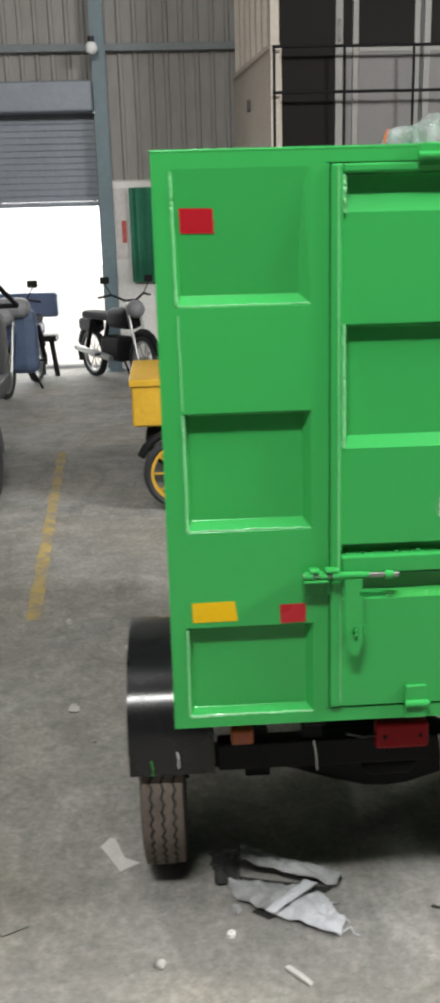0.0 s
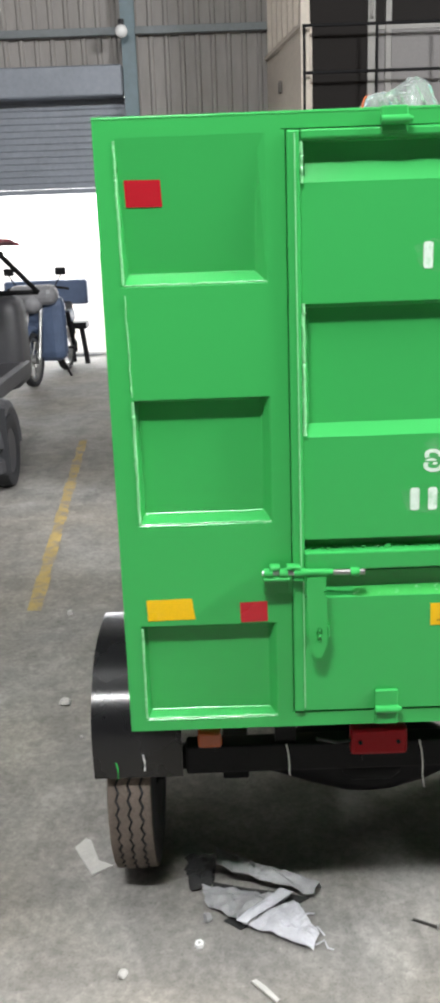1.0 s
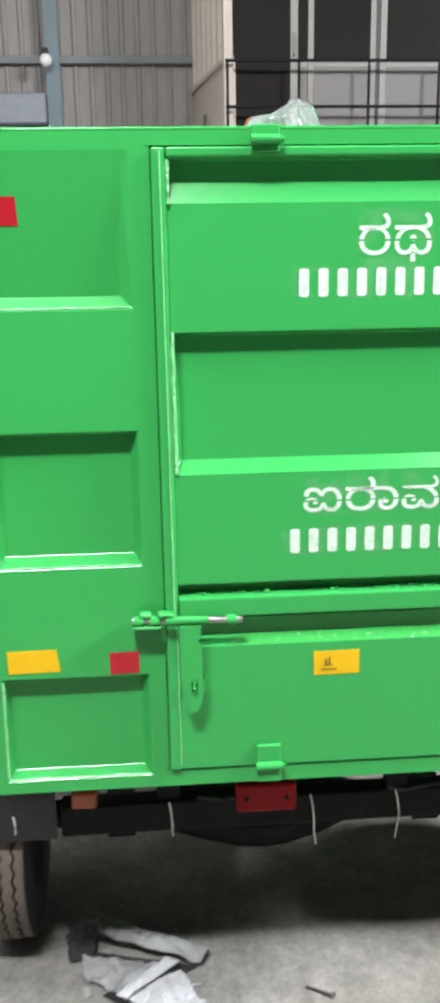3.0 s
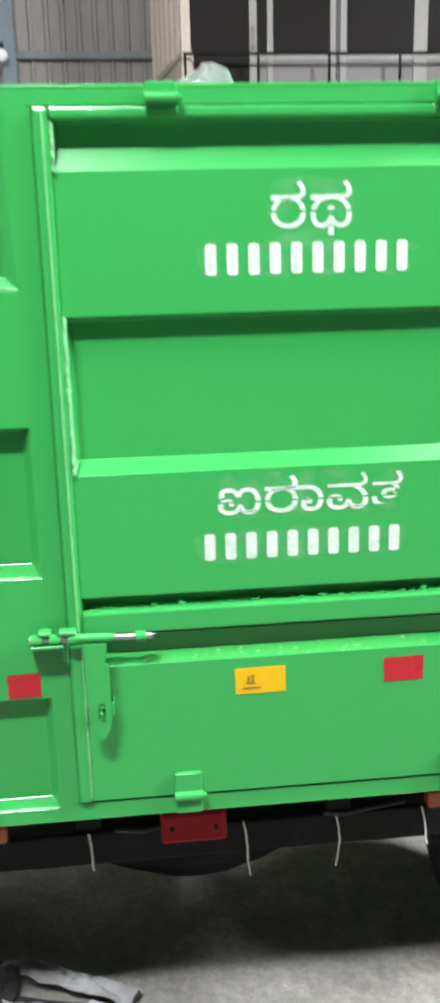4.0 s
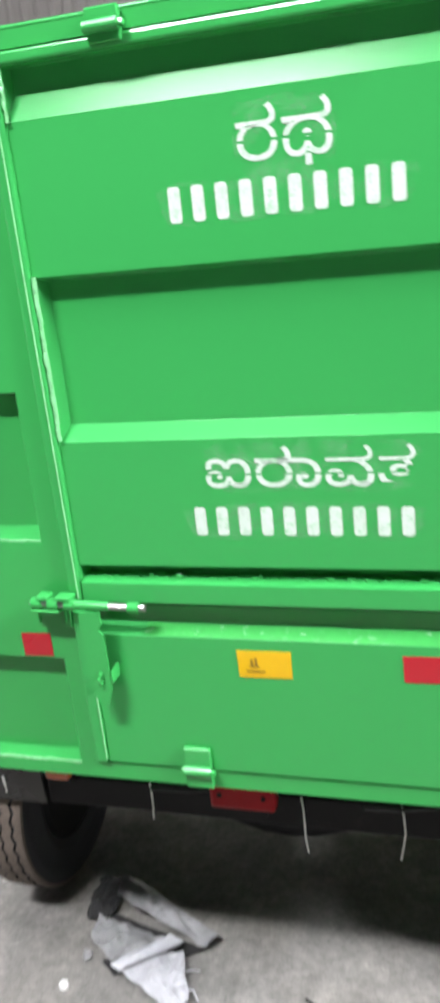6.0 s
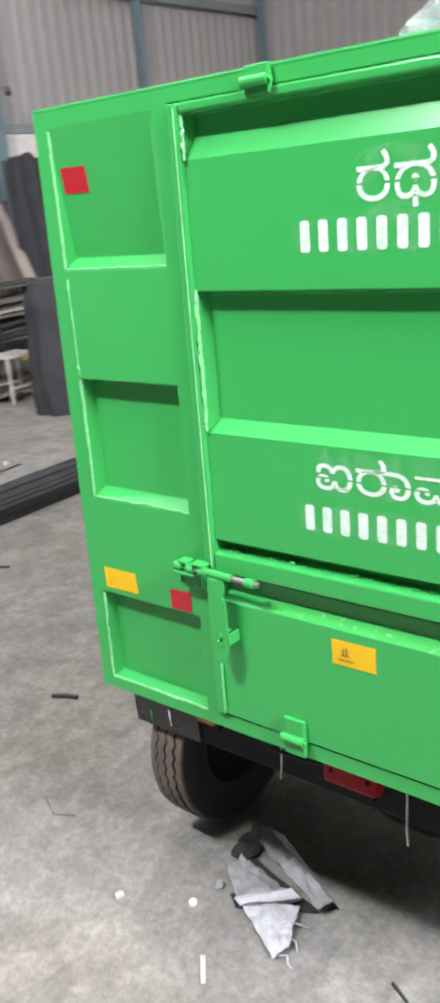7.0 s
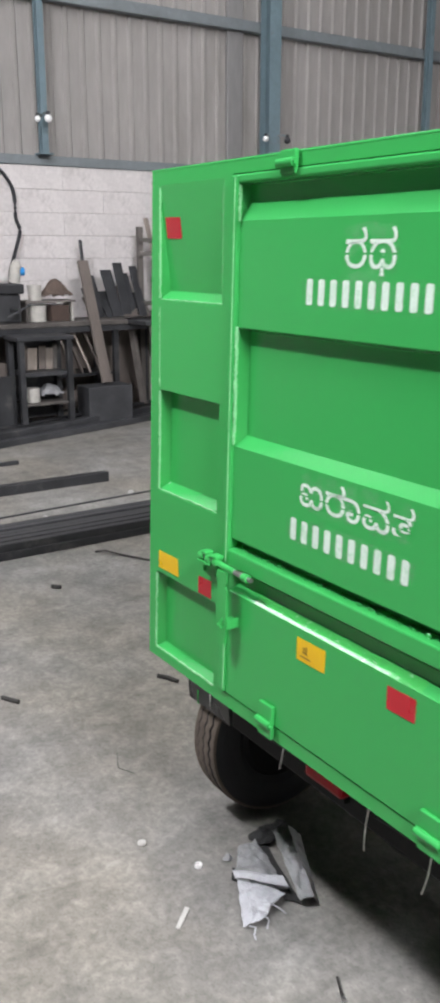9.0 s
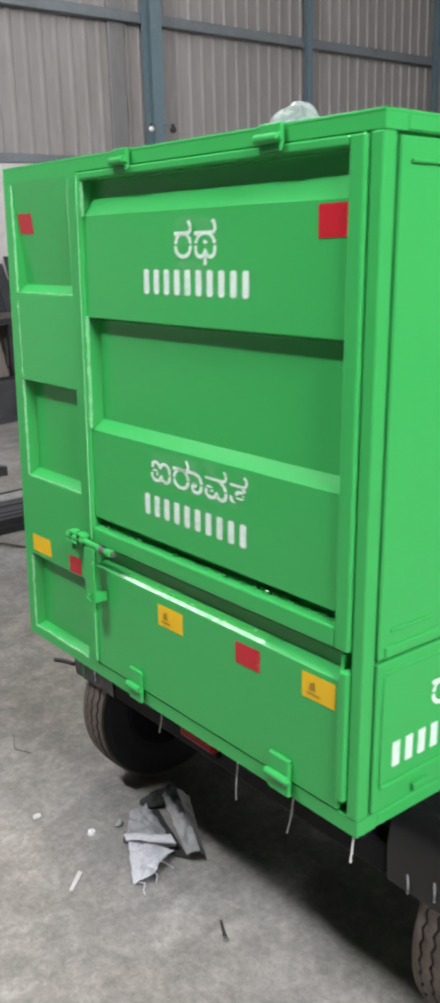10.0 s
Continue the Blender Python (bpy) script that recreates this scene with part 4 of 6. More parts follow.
def wheel(cx):
    cy, cz, R, w = 0.466, 0.262, 0.262, 0.058
    hub = part("wheel", lathe(bmesh.new(), [(-0.05, 0.05), (0.05, 0.05), (0.055, 0.135), (0.045, 0.155), (-0.045, 0.155), (-0.055, 0.135)], (cx, cy, cz), 32), CHASSIS, truck)
    prof = [(-0.050, 0.150), (-0.060, 0.170), (-w, 0.205), (-w, 0.228), (-0.054, 0.250)]
    ribs = [(-0.052, -0.0325), (-0.0265, -0.003), (0.003, 0.0265), (0.0325, 0.052)]
    groove = set()
    for i, (a, b) in enumerate(ribs):
        top = R - 0.004 * abs((a + b) / 2) / 0.05
        if i:
            groove.add(len(prof))
            prof.append((a, R - 0.010))
        prof += [(a, top - 0.001), ((a + b) / 2, top), (b, top - 0.001)]
        if i < 3:
            prof.append((b, R - 0.010))
    first, last = 5, len(prof) - 1
    prof += [(0.054, 0.250), (w, 0.228), (w, 0.205), (0.060, 0.170), (0.050, 0.150)]

    def zig(i, k):
        if first < i < last:
            return 0.0038 * (1, 0, -1, 0)[k % 4]
        return 0.0

    bm = lathe(bmesh.new(), prof, (cx, cy, cz), 176, zig)
    # tread grooves are shaded by the darker rubber's colour; sidewalls are dark rubber too
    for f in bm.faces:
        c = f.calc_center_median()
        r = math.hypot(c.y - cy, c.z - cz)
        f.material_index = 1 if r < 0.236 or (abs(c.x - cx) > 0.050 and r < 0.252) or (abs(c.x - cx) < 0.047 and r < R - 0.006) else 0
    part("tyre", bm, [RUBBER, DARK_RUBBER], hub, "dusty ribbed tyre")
    part("hub_cap", rod(bmesh.new(), (cx - 0.07, cy, cz), (cx + 0.07, cy, cz), 0.04, 20), CHASSIS, hub)
    part("brake_drum", rod(bmesh.new(), (cx - 0.04, cy, cz), (cx + 0.04, cy, cz), 0.115, 28), CHASSIS, hub)


mudguard(-0.122, 0.092)
mudguard(1.128, 1.342, SACK_FOLD)
wheel(-0.044)
wheel(1.250)


# the truck stands nose down on its rear wheels
NOSE_DOWN = Matrix.Translation((0, 0.42, 0)) @ Matrix.Rotation(math.atan(-0.03), 4, "X") @ Matrix.Translation((0, -0.42, 0))
truck.matrix_basis = NOSE_DOWN @ truck.matrix_basis


# ---------- on and around the vehicle ----------
BOTTLE = (0.672, 0.345, ZT)
bottle = thing("plastic_bottle", BOTTLE, "crushed clear plastic bottle with a teal label, lying on the roof", "bottle")
LIE = Matrix.Translation((BOTTLE[0], BOTTLE[1], ZT + 0.055)) @ Matrix.Rotation(math.atan2(0.76, -0.65), 4, "Z") @ Matrix.Rotation(radians(9), 4, "Y") @ Matrix.Diagonal((1.18, 1.30, 1.30, 1))


def bottle_ring(profile, seg, crush=0.0):
    """A bottle's surface of revolution, pressed flat where it lies and dented."""
    bm = lathe(bmesh.new(), profile, (0, 0, 0), seg, closed=False)
    for v in bm.verts:
        d = Vector((0, v.co.y, v.co.z))
        if d.length > 1e-4:
            v.co += d.normalized() * (noise.noise(v.co * 34) * 0.010 + noise.noise(v.co * 90) * 0.003) * crush
    bmesh.ops.transform(bm, verts=bm.verts[:], matrix=LIE)
    for v in bm.verts:
        v.co.z = max(v.co.z, ZT + 0.002)
    return bm


prof = [(0.006, 0.001), (0.002, 0.020), (0.000, 0.033), (0.008, 0.042)]
for k in range(9):
    prof += [(0.016 + 0.0105 * k, 0.0425 - 0.0003 * k), (0.0205 + 0.0105 * k, 0.0385 - 0.0003 * k)]
prof += [(0.112, 0.040), (0.130, 0.037), (0.148, 0.027), (0.160, 0.016), (0.166, 0.0125), (0.180, 0.0125)]
part("shell", bottle_ring(prof, 32, 1.0), PET, bottle, smooth=True)
bm = bottle_ring([(0.098, 0.0412), (0.112, 0.0405), (0.128, 0.0378)], 28, 1.0)
bmesh.ops.delete(bm, geom=[f for f in bm.faces if f.calc_center_median().z > ZT + 0.045], context="FACES")
part("label", bm, TEAL, bottle, "teal printed film label", smooth=True)
bm = bottle_ring([(0.112, 0.0412), (0.122, 0.0402)], 28, 1.0)
bmesh.ops.delete(bm, geom=[f for f in bm.faces if not (f.calc_center_median().z > ZT + 0.058 and f.calc_center_median().y < 0.445)], context="FACES")
part("print", bm, ORANGE_PRINT, bottle, "orange print")
part("cap", bottle_ring([(0.176, 0.001), (0.176, 0.0155), (0.192, 0.0155), (0.192, 0.001)], 16), TEAL, bottle)


bottle.matrix_basis = NOSE_DOWN @ bottle.matrix_basis


def patch(bm, a, b, c, d, height, n=16, seed=0.0, rough=0.012):
    """A crumpled four-cornered sheet on the floor; height(u, v) is its fold."""
    rows = []
    for i in range(n + 1):
        u = i / n
        row = []
        for j in range(n + 1):
            v = j / n
            p = Vector(a) * (1 - u) * (1 - v) + Vector(b) * u * (1 - v) + Vector(c) * u * v + Vector(d) * (1 - u) * v
            q = Vector((p.x * 16 + seed, p.y * 16, seed))
            k = 0.5 - abs(noise.noise(q))
            s = 0.6 - 1.6 * abs(noise.noise(q * 2.3))
            edge = 0.010 * noise.noise(q * 1.6 + Vector((9, 0, 0)))
            row.append(bm.verts.new((p.x + edge, p.y + edge * 0.7, max(0.003, height(u, v) + rough * (abs(k) * 1.6 + 0.5 * s)))))
        rows.append(row)
    for r0, r1 in zip(rows, rows[1:]):
        for j in range(n):
            bm.faces.new((r0[j], r0[j + 1], r1[j + 1], r1[j]))
    return bm


def thicken(bm, t):
    g = bmesh.ops.extrude_face_region(bm, geom=bm.faces[:])["geom"]
    bmesh.ops.translate(bm, verts=[v for v in g if isinstance(v, bmesh.types.BMVert)], vec=(0, 0, t))
    return bm


sheet = thing("crumpled_sheet", (0.28, 0.2, 0), "torn folded grey-white packing sheet on the floor", "packing sheet")


def crumpled(a, b, c, d, n, seed, rough, bulge=0.0, fray=0.004):
    """A stiff crumpled piece of sheet between four corners, with sharp creases and a frayed rim."""
    bm, rows = bmesh.new(), []
    for i in range(n + 1):
        row = []
        for j in range(n + 1):
            u, v = i / n, j / n
            p = Vector(a) * (1 - u) * (1 - v) + Vector(b) * u * (1 - v) + Vector(c) * u * v + Vector(d) * (1 - u) * v
            q = Vector((p.x * 13 + seed, p.y * 13, seed * 0.7))
            crease = abs(noise.noise(q)) + 0.5 * abs(noise.noise(q * 2.3 + Vector((3, 0, 0)))) + 0.25 * noise.noise(q * 5)
            rim = i in (0, n) or j in (0, n)
            slip = fray * noise.noise_vector(q * 3.1) if rim else 0.3 * fray * noise.noise_vector(q * 2)
            p += Vector((slip.x, slip.y, 0))
            p.z = max(0.003, p.z + rough * (crease - 0.15) + bulge * math.sin(math.pi * u) * math.sin(math.pi * v))
            row.append(bm.verts.new(p))
        rows.append(row)
    for r0, r1 in zip(rows, rows[1:]):
        for j in range(n):
            if (r0[j].co.z + r1[j + 1].co.z) > (r0[j + 1].co.z + r1[j].co.z):
                bm.faces.new((r0[j], r0[j + 1], r1[j + 1])), bm.faces.new((r0[j], r1[j + 1], r1[j]))
            else:
                bm.faces.new((r0[j], r0[j + 1], r1[j])), bm.faces.new((r0[j + 1], r1[j + 1], r1[j]))
    return thicken(bm, 0.0022)


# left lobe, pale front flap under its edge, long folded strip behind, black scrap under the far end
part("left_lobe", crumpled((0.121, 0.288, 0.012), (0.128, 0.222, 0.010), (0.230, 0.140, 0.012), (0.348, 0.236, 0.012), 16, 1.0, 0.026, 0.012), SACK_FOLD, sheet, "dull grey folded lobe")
part("pale_edge", crumpled((0.205, 0.152, 0.016), (0.232, 0.139, 0.016), (0.352, 0.232, 0.034), (0.322, 0.236, 0.040), 8, 2.0, 0.012, 0.006), SACK, sheet, "pale turned-over edge")
part("front_flap", crumpled((0.232, 0.150, 0.006), (0.386, 0.060, 0.010), (0.405, 0.098, 0.016), (0.352, 0.226, 0.010), 16, 5.0, 0.020, 0.014), SACK, sheet, "pale lavender-grey flap")
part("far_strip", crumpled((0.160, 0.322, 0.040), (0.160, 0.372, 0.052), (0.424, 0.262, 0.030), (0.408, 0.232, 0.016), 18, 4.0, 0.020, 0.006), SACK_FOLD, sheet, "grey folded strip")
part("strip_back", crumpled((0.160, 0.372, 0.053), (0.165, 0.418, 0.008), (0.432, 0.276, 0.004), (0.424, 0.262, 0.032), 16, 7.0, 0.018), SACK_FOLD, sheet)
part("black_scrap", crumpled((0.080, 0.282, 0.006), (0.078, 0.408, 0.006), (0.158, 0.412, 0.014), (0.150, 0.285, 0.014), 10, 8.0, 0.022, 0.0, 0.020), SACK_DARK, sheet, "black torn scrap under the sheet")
# black pieces that paint the shade in the hollow and under the strip
part("dark_hollow", crumpled((0.175, 0.170, 0.003), (0.215, 0.140, 0.003), (0.250, 0.160, 0.006), (0.225, 0.200, 0.006), 6, 9.0, 0.006), SACK_DARK, sheet, "black piece standing for the shade in a torn hollow")
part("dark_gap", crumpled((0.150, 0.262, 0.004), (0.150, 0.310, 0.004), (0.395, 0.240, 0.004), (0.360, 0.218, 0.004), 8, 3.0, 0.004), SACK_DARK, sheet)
for pts in ([(0.395, 0.075, 0.012), (0.415, 0.080, 0.020), (0.422, 0.070, 0.006), (0.435, 0.066, 0.004)], [(0.372, 0.165, 0.02), (0.385, 0.172, 0.018), (0.402, 0.185, 0.005)], [(0.380, 0.130, 0.012), (0.405, 0.128, 0.014), (0.420, 0.112, 0.004)]):
    part("thread", tube(bmesh.new(), pts, 0.0022, 6), SACK, sheet)


def scrap(name, pts, t, material, label, category, lift=0.004):
    """A flat piece lying on the floor: outline as (x, y) pairs."""
    bm = bmesh.new()
    a = [bm.verts.new((x, y, 0.0015)) for x, y in pts]
    b = [bm.verts.new((x, y, 0.0015 + t + lift * noise.noise(Vector((x * 30, y * 30, 0))))) for x, y in pts]
    bm.faces.new(a)
    bm.faces.new(b[::-1])
    for i in range(len(pts)):
        j = (i + 1) % len(pts)
        bm.faces.new((a[i], b[i], b[j], a[j]))
    return solid(name, bm, material, label, category)


scrap("paper_scrap", [(-0.238, 0.470), (-0.212, 0.510), (-0.196, 0.498), (-0.165, 0.415), (-0.122, 0.390), (-0.150, 0.372), (-0.175, 0.352), (-0.190, 0.380)], 0.006, PAPER, "torn white paper scrap lying on the concrete", "paper scrap")
scrap("paper_strip", [(0.237, -0.020), (0.248, -0.014), (0.274, -0.044), (0.297, -0.073), (0.290, -0.081), (0.262, -0.050)], 0.004, PAPER, "narrow pale paper strip on the concrete", "paper scrap")
for x, y, r, m, lab in ((-0.060, 0.012, 0.010, PAPER, "small pale stone chip on the floor"), (0.135, 0.180, 0.013, SACK_FOLD, "crumpled paper ball on the floor"), (-0.391, 1.285, 0.020, PAPER, "pale plaster chip on the floor"), (-0.50, 2.10, 0.016, PAPER, "pale plaster chip on the floor"), (-0.21, 1.80, 0.014, PAPER, "pale plaster chip on the floor"), (-0.30, 1.05, 0.008, PAPER, "small pale stone chip on the floor"), (-3.72, 2.55, 0.02, PAPER, "pale plaster chip on the floor"), (-3.6, 1.85, 0.02, PAPER, "pale plaster chip on the floor"), (-3.35, 1.1, 0.015, PAPER, "pale plaster chip on the floor")):
    bm = bmesh.new()
    bmesh.ops.create_icosphere(bm, subdivisions=2, radius=r, matrix=Matrix.Translation((x, y, r * 0.55)))
    for v in bm.verts:
        v.co += Vector((noise.noise(v.co * 60), noise.noise(v.co * 60 + Vector((5, 0, 0))), 0.5 * noise.noise(v.co * 60 + Vector((0, 5, 0))))) * r * 0.7
        v.co.z = max(v.co.z, 0.001)
    solid("floor_chip", bm, m, lab, "chip", "floor chips")
for pts, r, lab in (([(-0.975, 0.585, 0.008), (-0.93, 0.61, 0.01), (-0.885, 0.625, 0.008)], 0.008, "short black offcut on the floor"), ([(-2.155, 0.63, 0.01), (-2.12, 0.665, 0.01)], 0.010, "short black offcut on the floor"), ([(-1.14, -0.01, 0.008), (-1.07, 0.03, 0.008)], 0.009, "short black offcut on the floor"), ([(-0.545, 0.18, 0.002), (-0.46, 0.14, 0.002)], 0.0013, "thin dark wire on the floor"), ([(-0.46, 0.14, 0.002), (-0.40, 0.17, 0.002)], 0.0013, "thin dark wire on the floor"), ([(0.642, 0.157, 0.004), (0.696, 0.127, 0.004)], 0.0036, "dark screw on the floor"), ([(-2.55, 1.07, 0.006), (-2.50, 1.10, 0.02), (-2.38, 1.18, 0.008), (-2.26, 1.25, 0.006), (-2.14, 1.32, 0.006)], 0.006, "thin bent steel rod on the floor")):
    solid("floor_offcut", tube(bmesh.new(), pts, r, 8), DEBRIS, lab, "metal offcut", "floor offcuts")
bm = bmesh.new()
for (r0, z0), (r1, z1) in (((0.0055, 0.0), (0.011, 0.0)), ((0.011, 0.0), (0.011, 0.010)), ((0.011, 0.010), (0.0055, 0.010)), ((0.0055, 0.010), (0.0055, 0.0))):
    for k in range(6):
        p, q = radians(60 * k + 12), radians(60 * k + 72)
        bm.faces.new([bm.verts.new((0.116 + r * math.cos(a), 0.096 + r * math.sin(a), z + 0.001)) for r, a, z in ((r0, p, z0), (r0, q, z0), (r1, q, z1), (r1, p, z1))])
bmesh.ops.remove_doubles(bm, verts=bm.verts[:], dist=1e-5)
bmesh.ops.recalc_face_normals(bm, faces=bm.faces[:])
solid("hex_nut", bm, NYLON, "pale steel hexagonal nut on the floor", "nut")
solid("screw_head", rod(bmesh.new(), (0.700, 0.125, 0.0), (0.700, 0.125, 0.010), 0.0055, 8), GREY_STEEL, "shiny screw head on the floor", "screw")


# ---------- steel stock on the floor ----------
rng = random.Random(4)


def stock(a, b, w, h, group, label="long black steel bar lying on the floor"):
    solid("steel_bar", bar(bmesh.new(), a, b, w, h, 0.003), DARK_IRON, label, "steel bar", group)


for layer, count in ((0, 9), (1, 6)):
    for i in range(count):
        x0 = -2.66 - 0.064 * (i + 0.5 + 0.5 * layer) + rng.uniform(-0.008, 0.008)
        dx = rng.uniform(-0.012, 0.004)
        h = 0.045
        y0, y1 = -1.7 + rng.uniform(-0.2, 0.2), 4.2 + rng.uniform(-0.5, 0.3)
        stock((x0 + dx * (y0 + 0.9), y0, h / 2 + h * layer), (x0 + dx * (y1 + 0.9), y1, h / 2 + h * layer), 0.056 + rng.uniform(-0.012, 0.004), h, "bundle of steel bars")
stock((-4.07, 0.20, 0.035), (-4.05, 1.89, 0.035), 0.075, 0.07, "loose steel bars")
stock((-4.93, 0.2, 0.015), (-4.93, 1.53, 0.015), 0.04, 0.03, "loose steel bars")
stock((-3.45, 0.2, 0.006), (-3.62, 2.6, 0.006), 0.012, 0.012, "loose steel bars")
for i in range(9):
    k = i % 5
    z = 0.03 + 0.055 * (i // 5)
    o = 0.10 * k + 0.05 * (i // 5)
    stock((-5.33 - o, 0.6 + 0.1 * k, z), (-6.36 - o + 0.1 * rng.uniform(-1, 1), 4.25 - 0.12 * k, z), 0.07, 0.055, "steel stock along the wall", "dusty black steel bar in a stack near the wall")


# ---------- workbench along the block wall ----------
GRID = WEST_BAY
bench = thing("workbench", (-7.45, 2.6, 0), "grimy steel workbench standing along the block wall", "workbench")
part("top", cuboid(-7.75, -7.15, 0.8, 4.35, 1.05, 1.10, 0.005), RUSTY, bench)
part("apron", cuboid(-7.19, -7.16, 0.8, 4.35, 0.985, 1.048), DARK_IRON, bench)
for y in (0.9, 2.1, 3.62, 4.25):
    for x in (-7.70, -7.22):
        part("leg", cuboid(x - 0.03, x + 0.03, y - 0.03, y + 0.03, 0, 1.048, 0.004), DARK_IRON, bench)
# added dark backing that stands for the shade and clutter under the bench
part("back_board", cuboid(-7.78, -7.76, 0.8, 4.35, 0.06, 1.045), DARK_WOOD, bench, "dark board added for the shade and clutter under the bench")
part("lower_shelf", cuboid(-7.66, -7.22, 2.95, 3.58, 0.50, 0.53), DARK_IRON, bench)

stand = thing("steel_stand", (-6.93, 2.6, 0), "dark steel stand with shelves, grimy, in front of the bench", "stand")
for y in (2.34, 2.86):
    for x in (-7.08, -6.78):
        part("leg", cuboid(x - 0.03, x + 0.03, y - 0.03, y + 0.03, 0, 0.955, 0.003), DARK_IRON, stand)
part("top_frame", cuboid(-7.12, -6.74, 2.29, 2.91, 0.957, 1.0, 0.004), DARK_IRON, stand)
part("shelf", cuboid(-7.10, -6.76, 2.375, 2.825, 0.30, 0.325), RUSTY, stand)
part("shelf", cuboid(-7.10, -6.76, 2.375, 2.825, 0.60, 0.64), DARK_IRON, stand)
part("back_plate", cuboid(-7.135, -7.115, 2.31, 2.89, 0.12, 0.95), DARK_IRON, stand)
bm = bmesh.new()
rod(bm, (-6.87, 2.48, 0.327), (-6.87, 2.48, 0.47), 0.072, 16)
solid("paint_tin", bm, GRIMY_WHITE, "white tin standing on the stand's shelf", "tin")
bm = bmesh.new()
patch(bm, (-7.05, 2.57, 0), (-6.8, 2.56, 0), (-6.8, 2.81, 0), (-7.05, 2.81, 0), lambda u, v: 0.03 + 0.10 * math.sin(3 * u) * math.sin(3 * v), 8, 3.0, 0.05)
bmesh.ops.translate(bm, verts=bm.verts[:], vec=(0, 0, 0.326))
solid("rag", thicken(bm, 0.006), SACK_FOLD, "pale rag heaped on the stand's shelf", "rag")
for y, h, w, m in ((2.43, 0.25, 0.09, DARK_WOOD), (2.53, 0.22, 0.10, OLD_WOOD), (2.64, 0.24, 0.07, DARK_WOOD), (2.71, 0.21, 0.09, OLD_WOOD), (2.78, 0.26, 0.05, RUSTY)):
    solid("wood_offcut", bar(bmesh.new(), (-6.95, y - 0.01, 0.643), (-6.99, y + 0.015, 0.643 + h), w, 0.03), m, "greyed wood offcut leaning inside the stand", "wood offcut", "offcuts in the stand")

solid("steel_case", cuboid(-7.10, -6.80, 3.08, 3.60, 0.0, 0.43, 0.008, 2), DARK_IRON, "grimy low steel case standing before the bench", "case")

# an open steel bin with offcuts beside the stand
bin_ = thing("steel_bin", (-6.95, 1.9, 0), "sooty open steel bin standing by the bench", "bin")
for b in ((-7.12, -7.10, 1.6, 2.22), (-6.80, -6.78, 1.6, 2.22), (-7.098, -6.802, 1.6, 1.62), (-7.098, -6.802, 2.20, 2.22)):
    part("side", cuboid(*b, 0, 0.62), DARK_IRON, bin_)
part("base", cuboid(-7.098, -6.802, 1.622, 2.198, 0.01, 0.03), DARK_IRON, bin_)
for x, y, h, m in ((-7.02, 1.98, 0.92, DARK_WOOD), (-6.92, 2.06, 0.80, OLD_WOOD), (-6.98, 2.13, 0.95, RUSTY), (-6.88, 2.16, 0.74, DARK_WOOD), (-6.95, 1.80, 0.85, RUSTY)):
    solid("wood_offcut", bar(bmesh.new(), (x, y, 0.032), (x - 0.02, y + 0.03, h), 0.07, 0.03), m, "dusty offcut standing in the steel bin", "wood offcut", "offcuts in the bin")

vice = thing("bench_vice", (-7.4, 2.42, 1.10), "black cast-iron vice bolted to the bench", "vice")
part("body", cuboid(-7.55, -7.25, 2.28, 2.56, 1.10, 1.40, 0.03, 2), DARK_IRON, vice)
part("jaw", cuboid(-7.58, -7.22, 2.25, 2.59, 1.401, 1.50, 0.015, 2), DARK_IRON, vice)
part("screw", rod(bmesh.new(), (-7.24, 2.45, 1.24), (-7.02, 2.45, 1.24), 0.022, 12), DARK_IRON, vice)
part("handle", tube(bmesh.new(), [(-7.05, 2.33, 1.18), (-7.04, 2.45, 1.24), (-7.03, 2.57, 1.30)], 0.010, 8), DARK_IRON, vice)

bot = thing("white_bottle", (-7.4, 2.55, 1.50), "white plastic bottle with a blue cap on the vice", "bottle")
for n, prof, m, tilt, up in (("shell", [(0.0, 0.001), (0.0, 0.058), (0.17, 0.058), (0.23, 0.030), (0.24, 0.001)], GRIMY_WHITE, -8, 0.008), ("cap", [(0.045, 0.001), (0.045, 0.042), (0.11, 0.042), (0.115, 0.001)], surface("blue_cap", (0.03, 0.25, 0.6), 0.4), -88, 0.12)):
    bm = lathe(bmesh.new(), prof, (0, 0, 0), 16)
    bmesh.ops.transform(bm, verts=bm.verts[:], matrix=Matrix.Translation((-7.4, 2.55, 1.50 + up)) @ Matrix.Rotation(radians(tilt), 4, "X") @ Matrix.Rotation(radians(-90), 4, "Y"))
    part(n, bm, m, bot)

riser = thing("bench_shelf", (-7.42, 2.9, 1.10), "small grey shelf standing on the bench", "shelf")
part("board", cuboid(-7.56, -7.28, 2.62, 3.19, 1.30, 1.322, 0.002), RUSTY, riser)
for y in (2.64, 3.16):
    part("upright", cuboid(-7.54, -7.30, y - 0.01, y + 0.01, 1.10, 1.299), GRIMY_WHITE if y > 3 else RUSTY, riser)
for z, h, r, y in ((1.10, 0.17, 0.095, 2.79), (1.322, 0.16, 0.072, 2.77)):
    bm = bmesh.new()
    rod(bm, (-7.40, y, z), (-7.40, y, z + h - 0.03), r, 18)
    rod(bm, (-7.40, y, z + h - 0.03), (-7.40, y, z + h), r + 0.005, 18)
    solid("paint_tin", bm, GRIMY_WHITE, "white tin on the bench shelf" if z > 1.2 else "white tin standing under the bench shelf", "tin")
solid("cardboard_box", cuboid(-7.52, -7.32, 2.92, 3.13, 1.10, 1.27, 0.006), surface("brown_card", (0.075, 0.05, 0.04), 0.85, var=0.2), "small dark brown box under the bench shelf", "box")
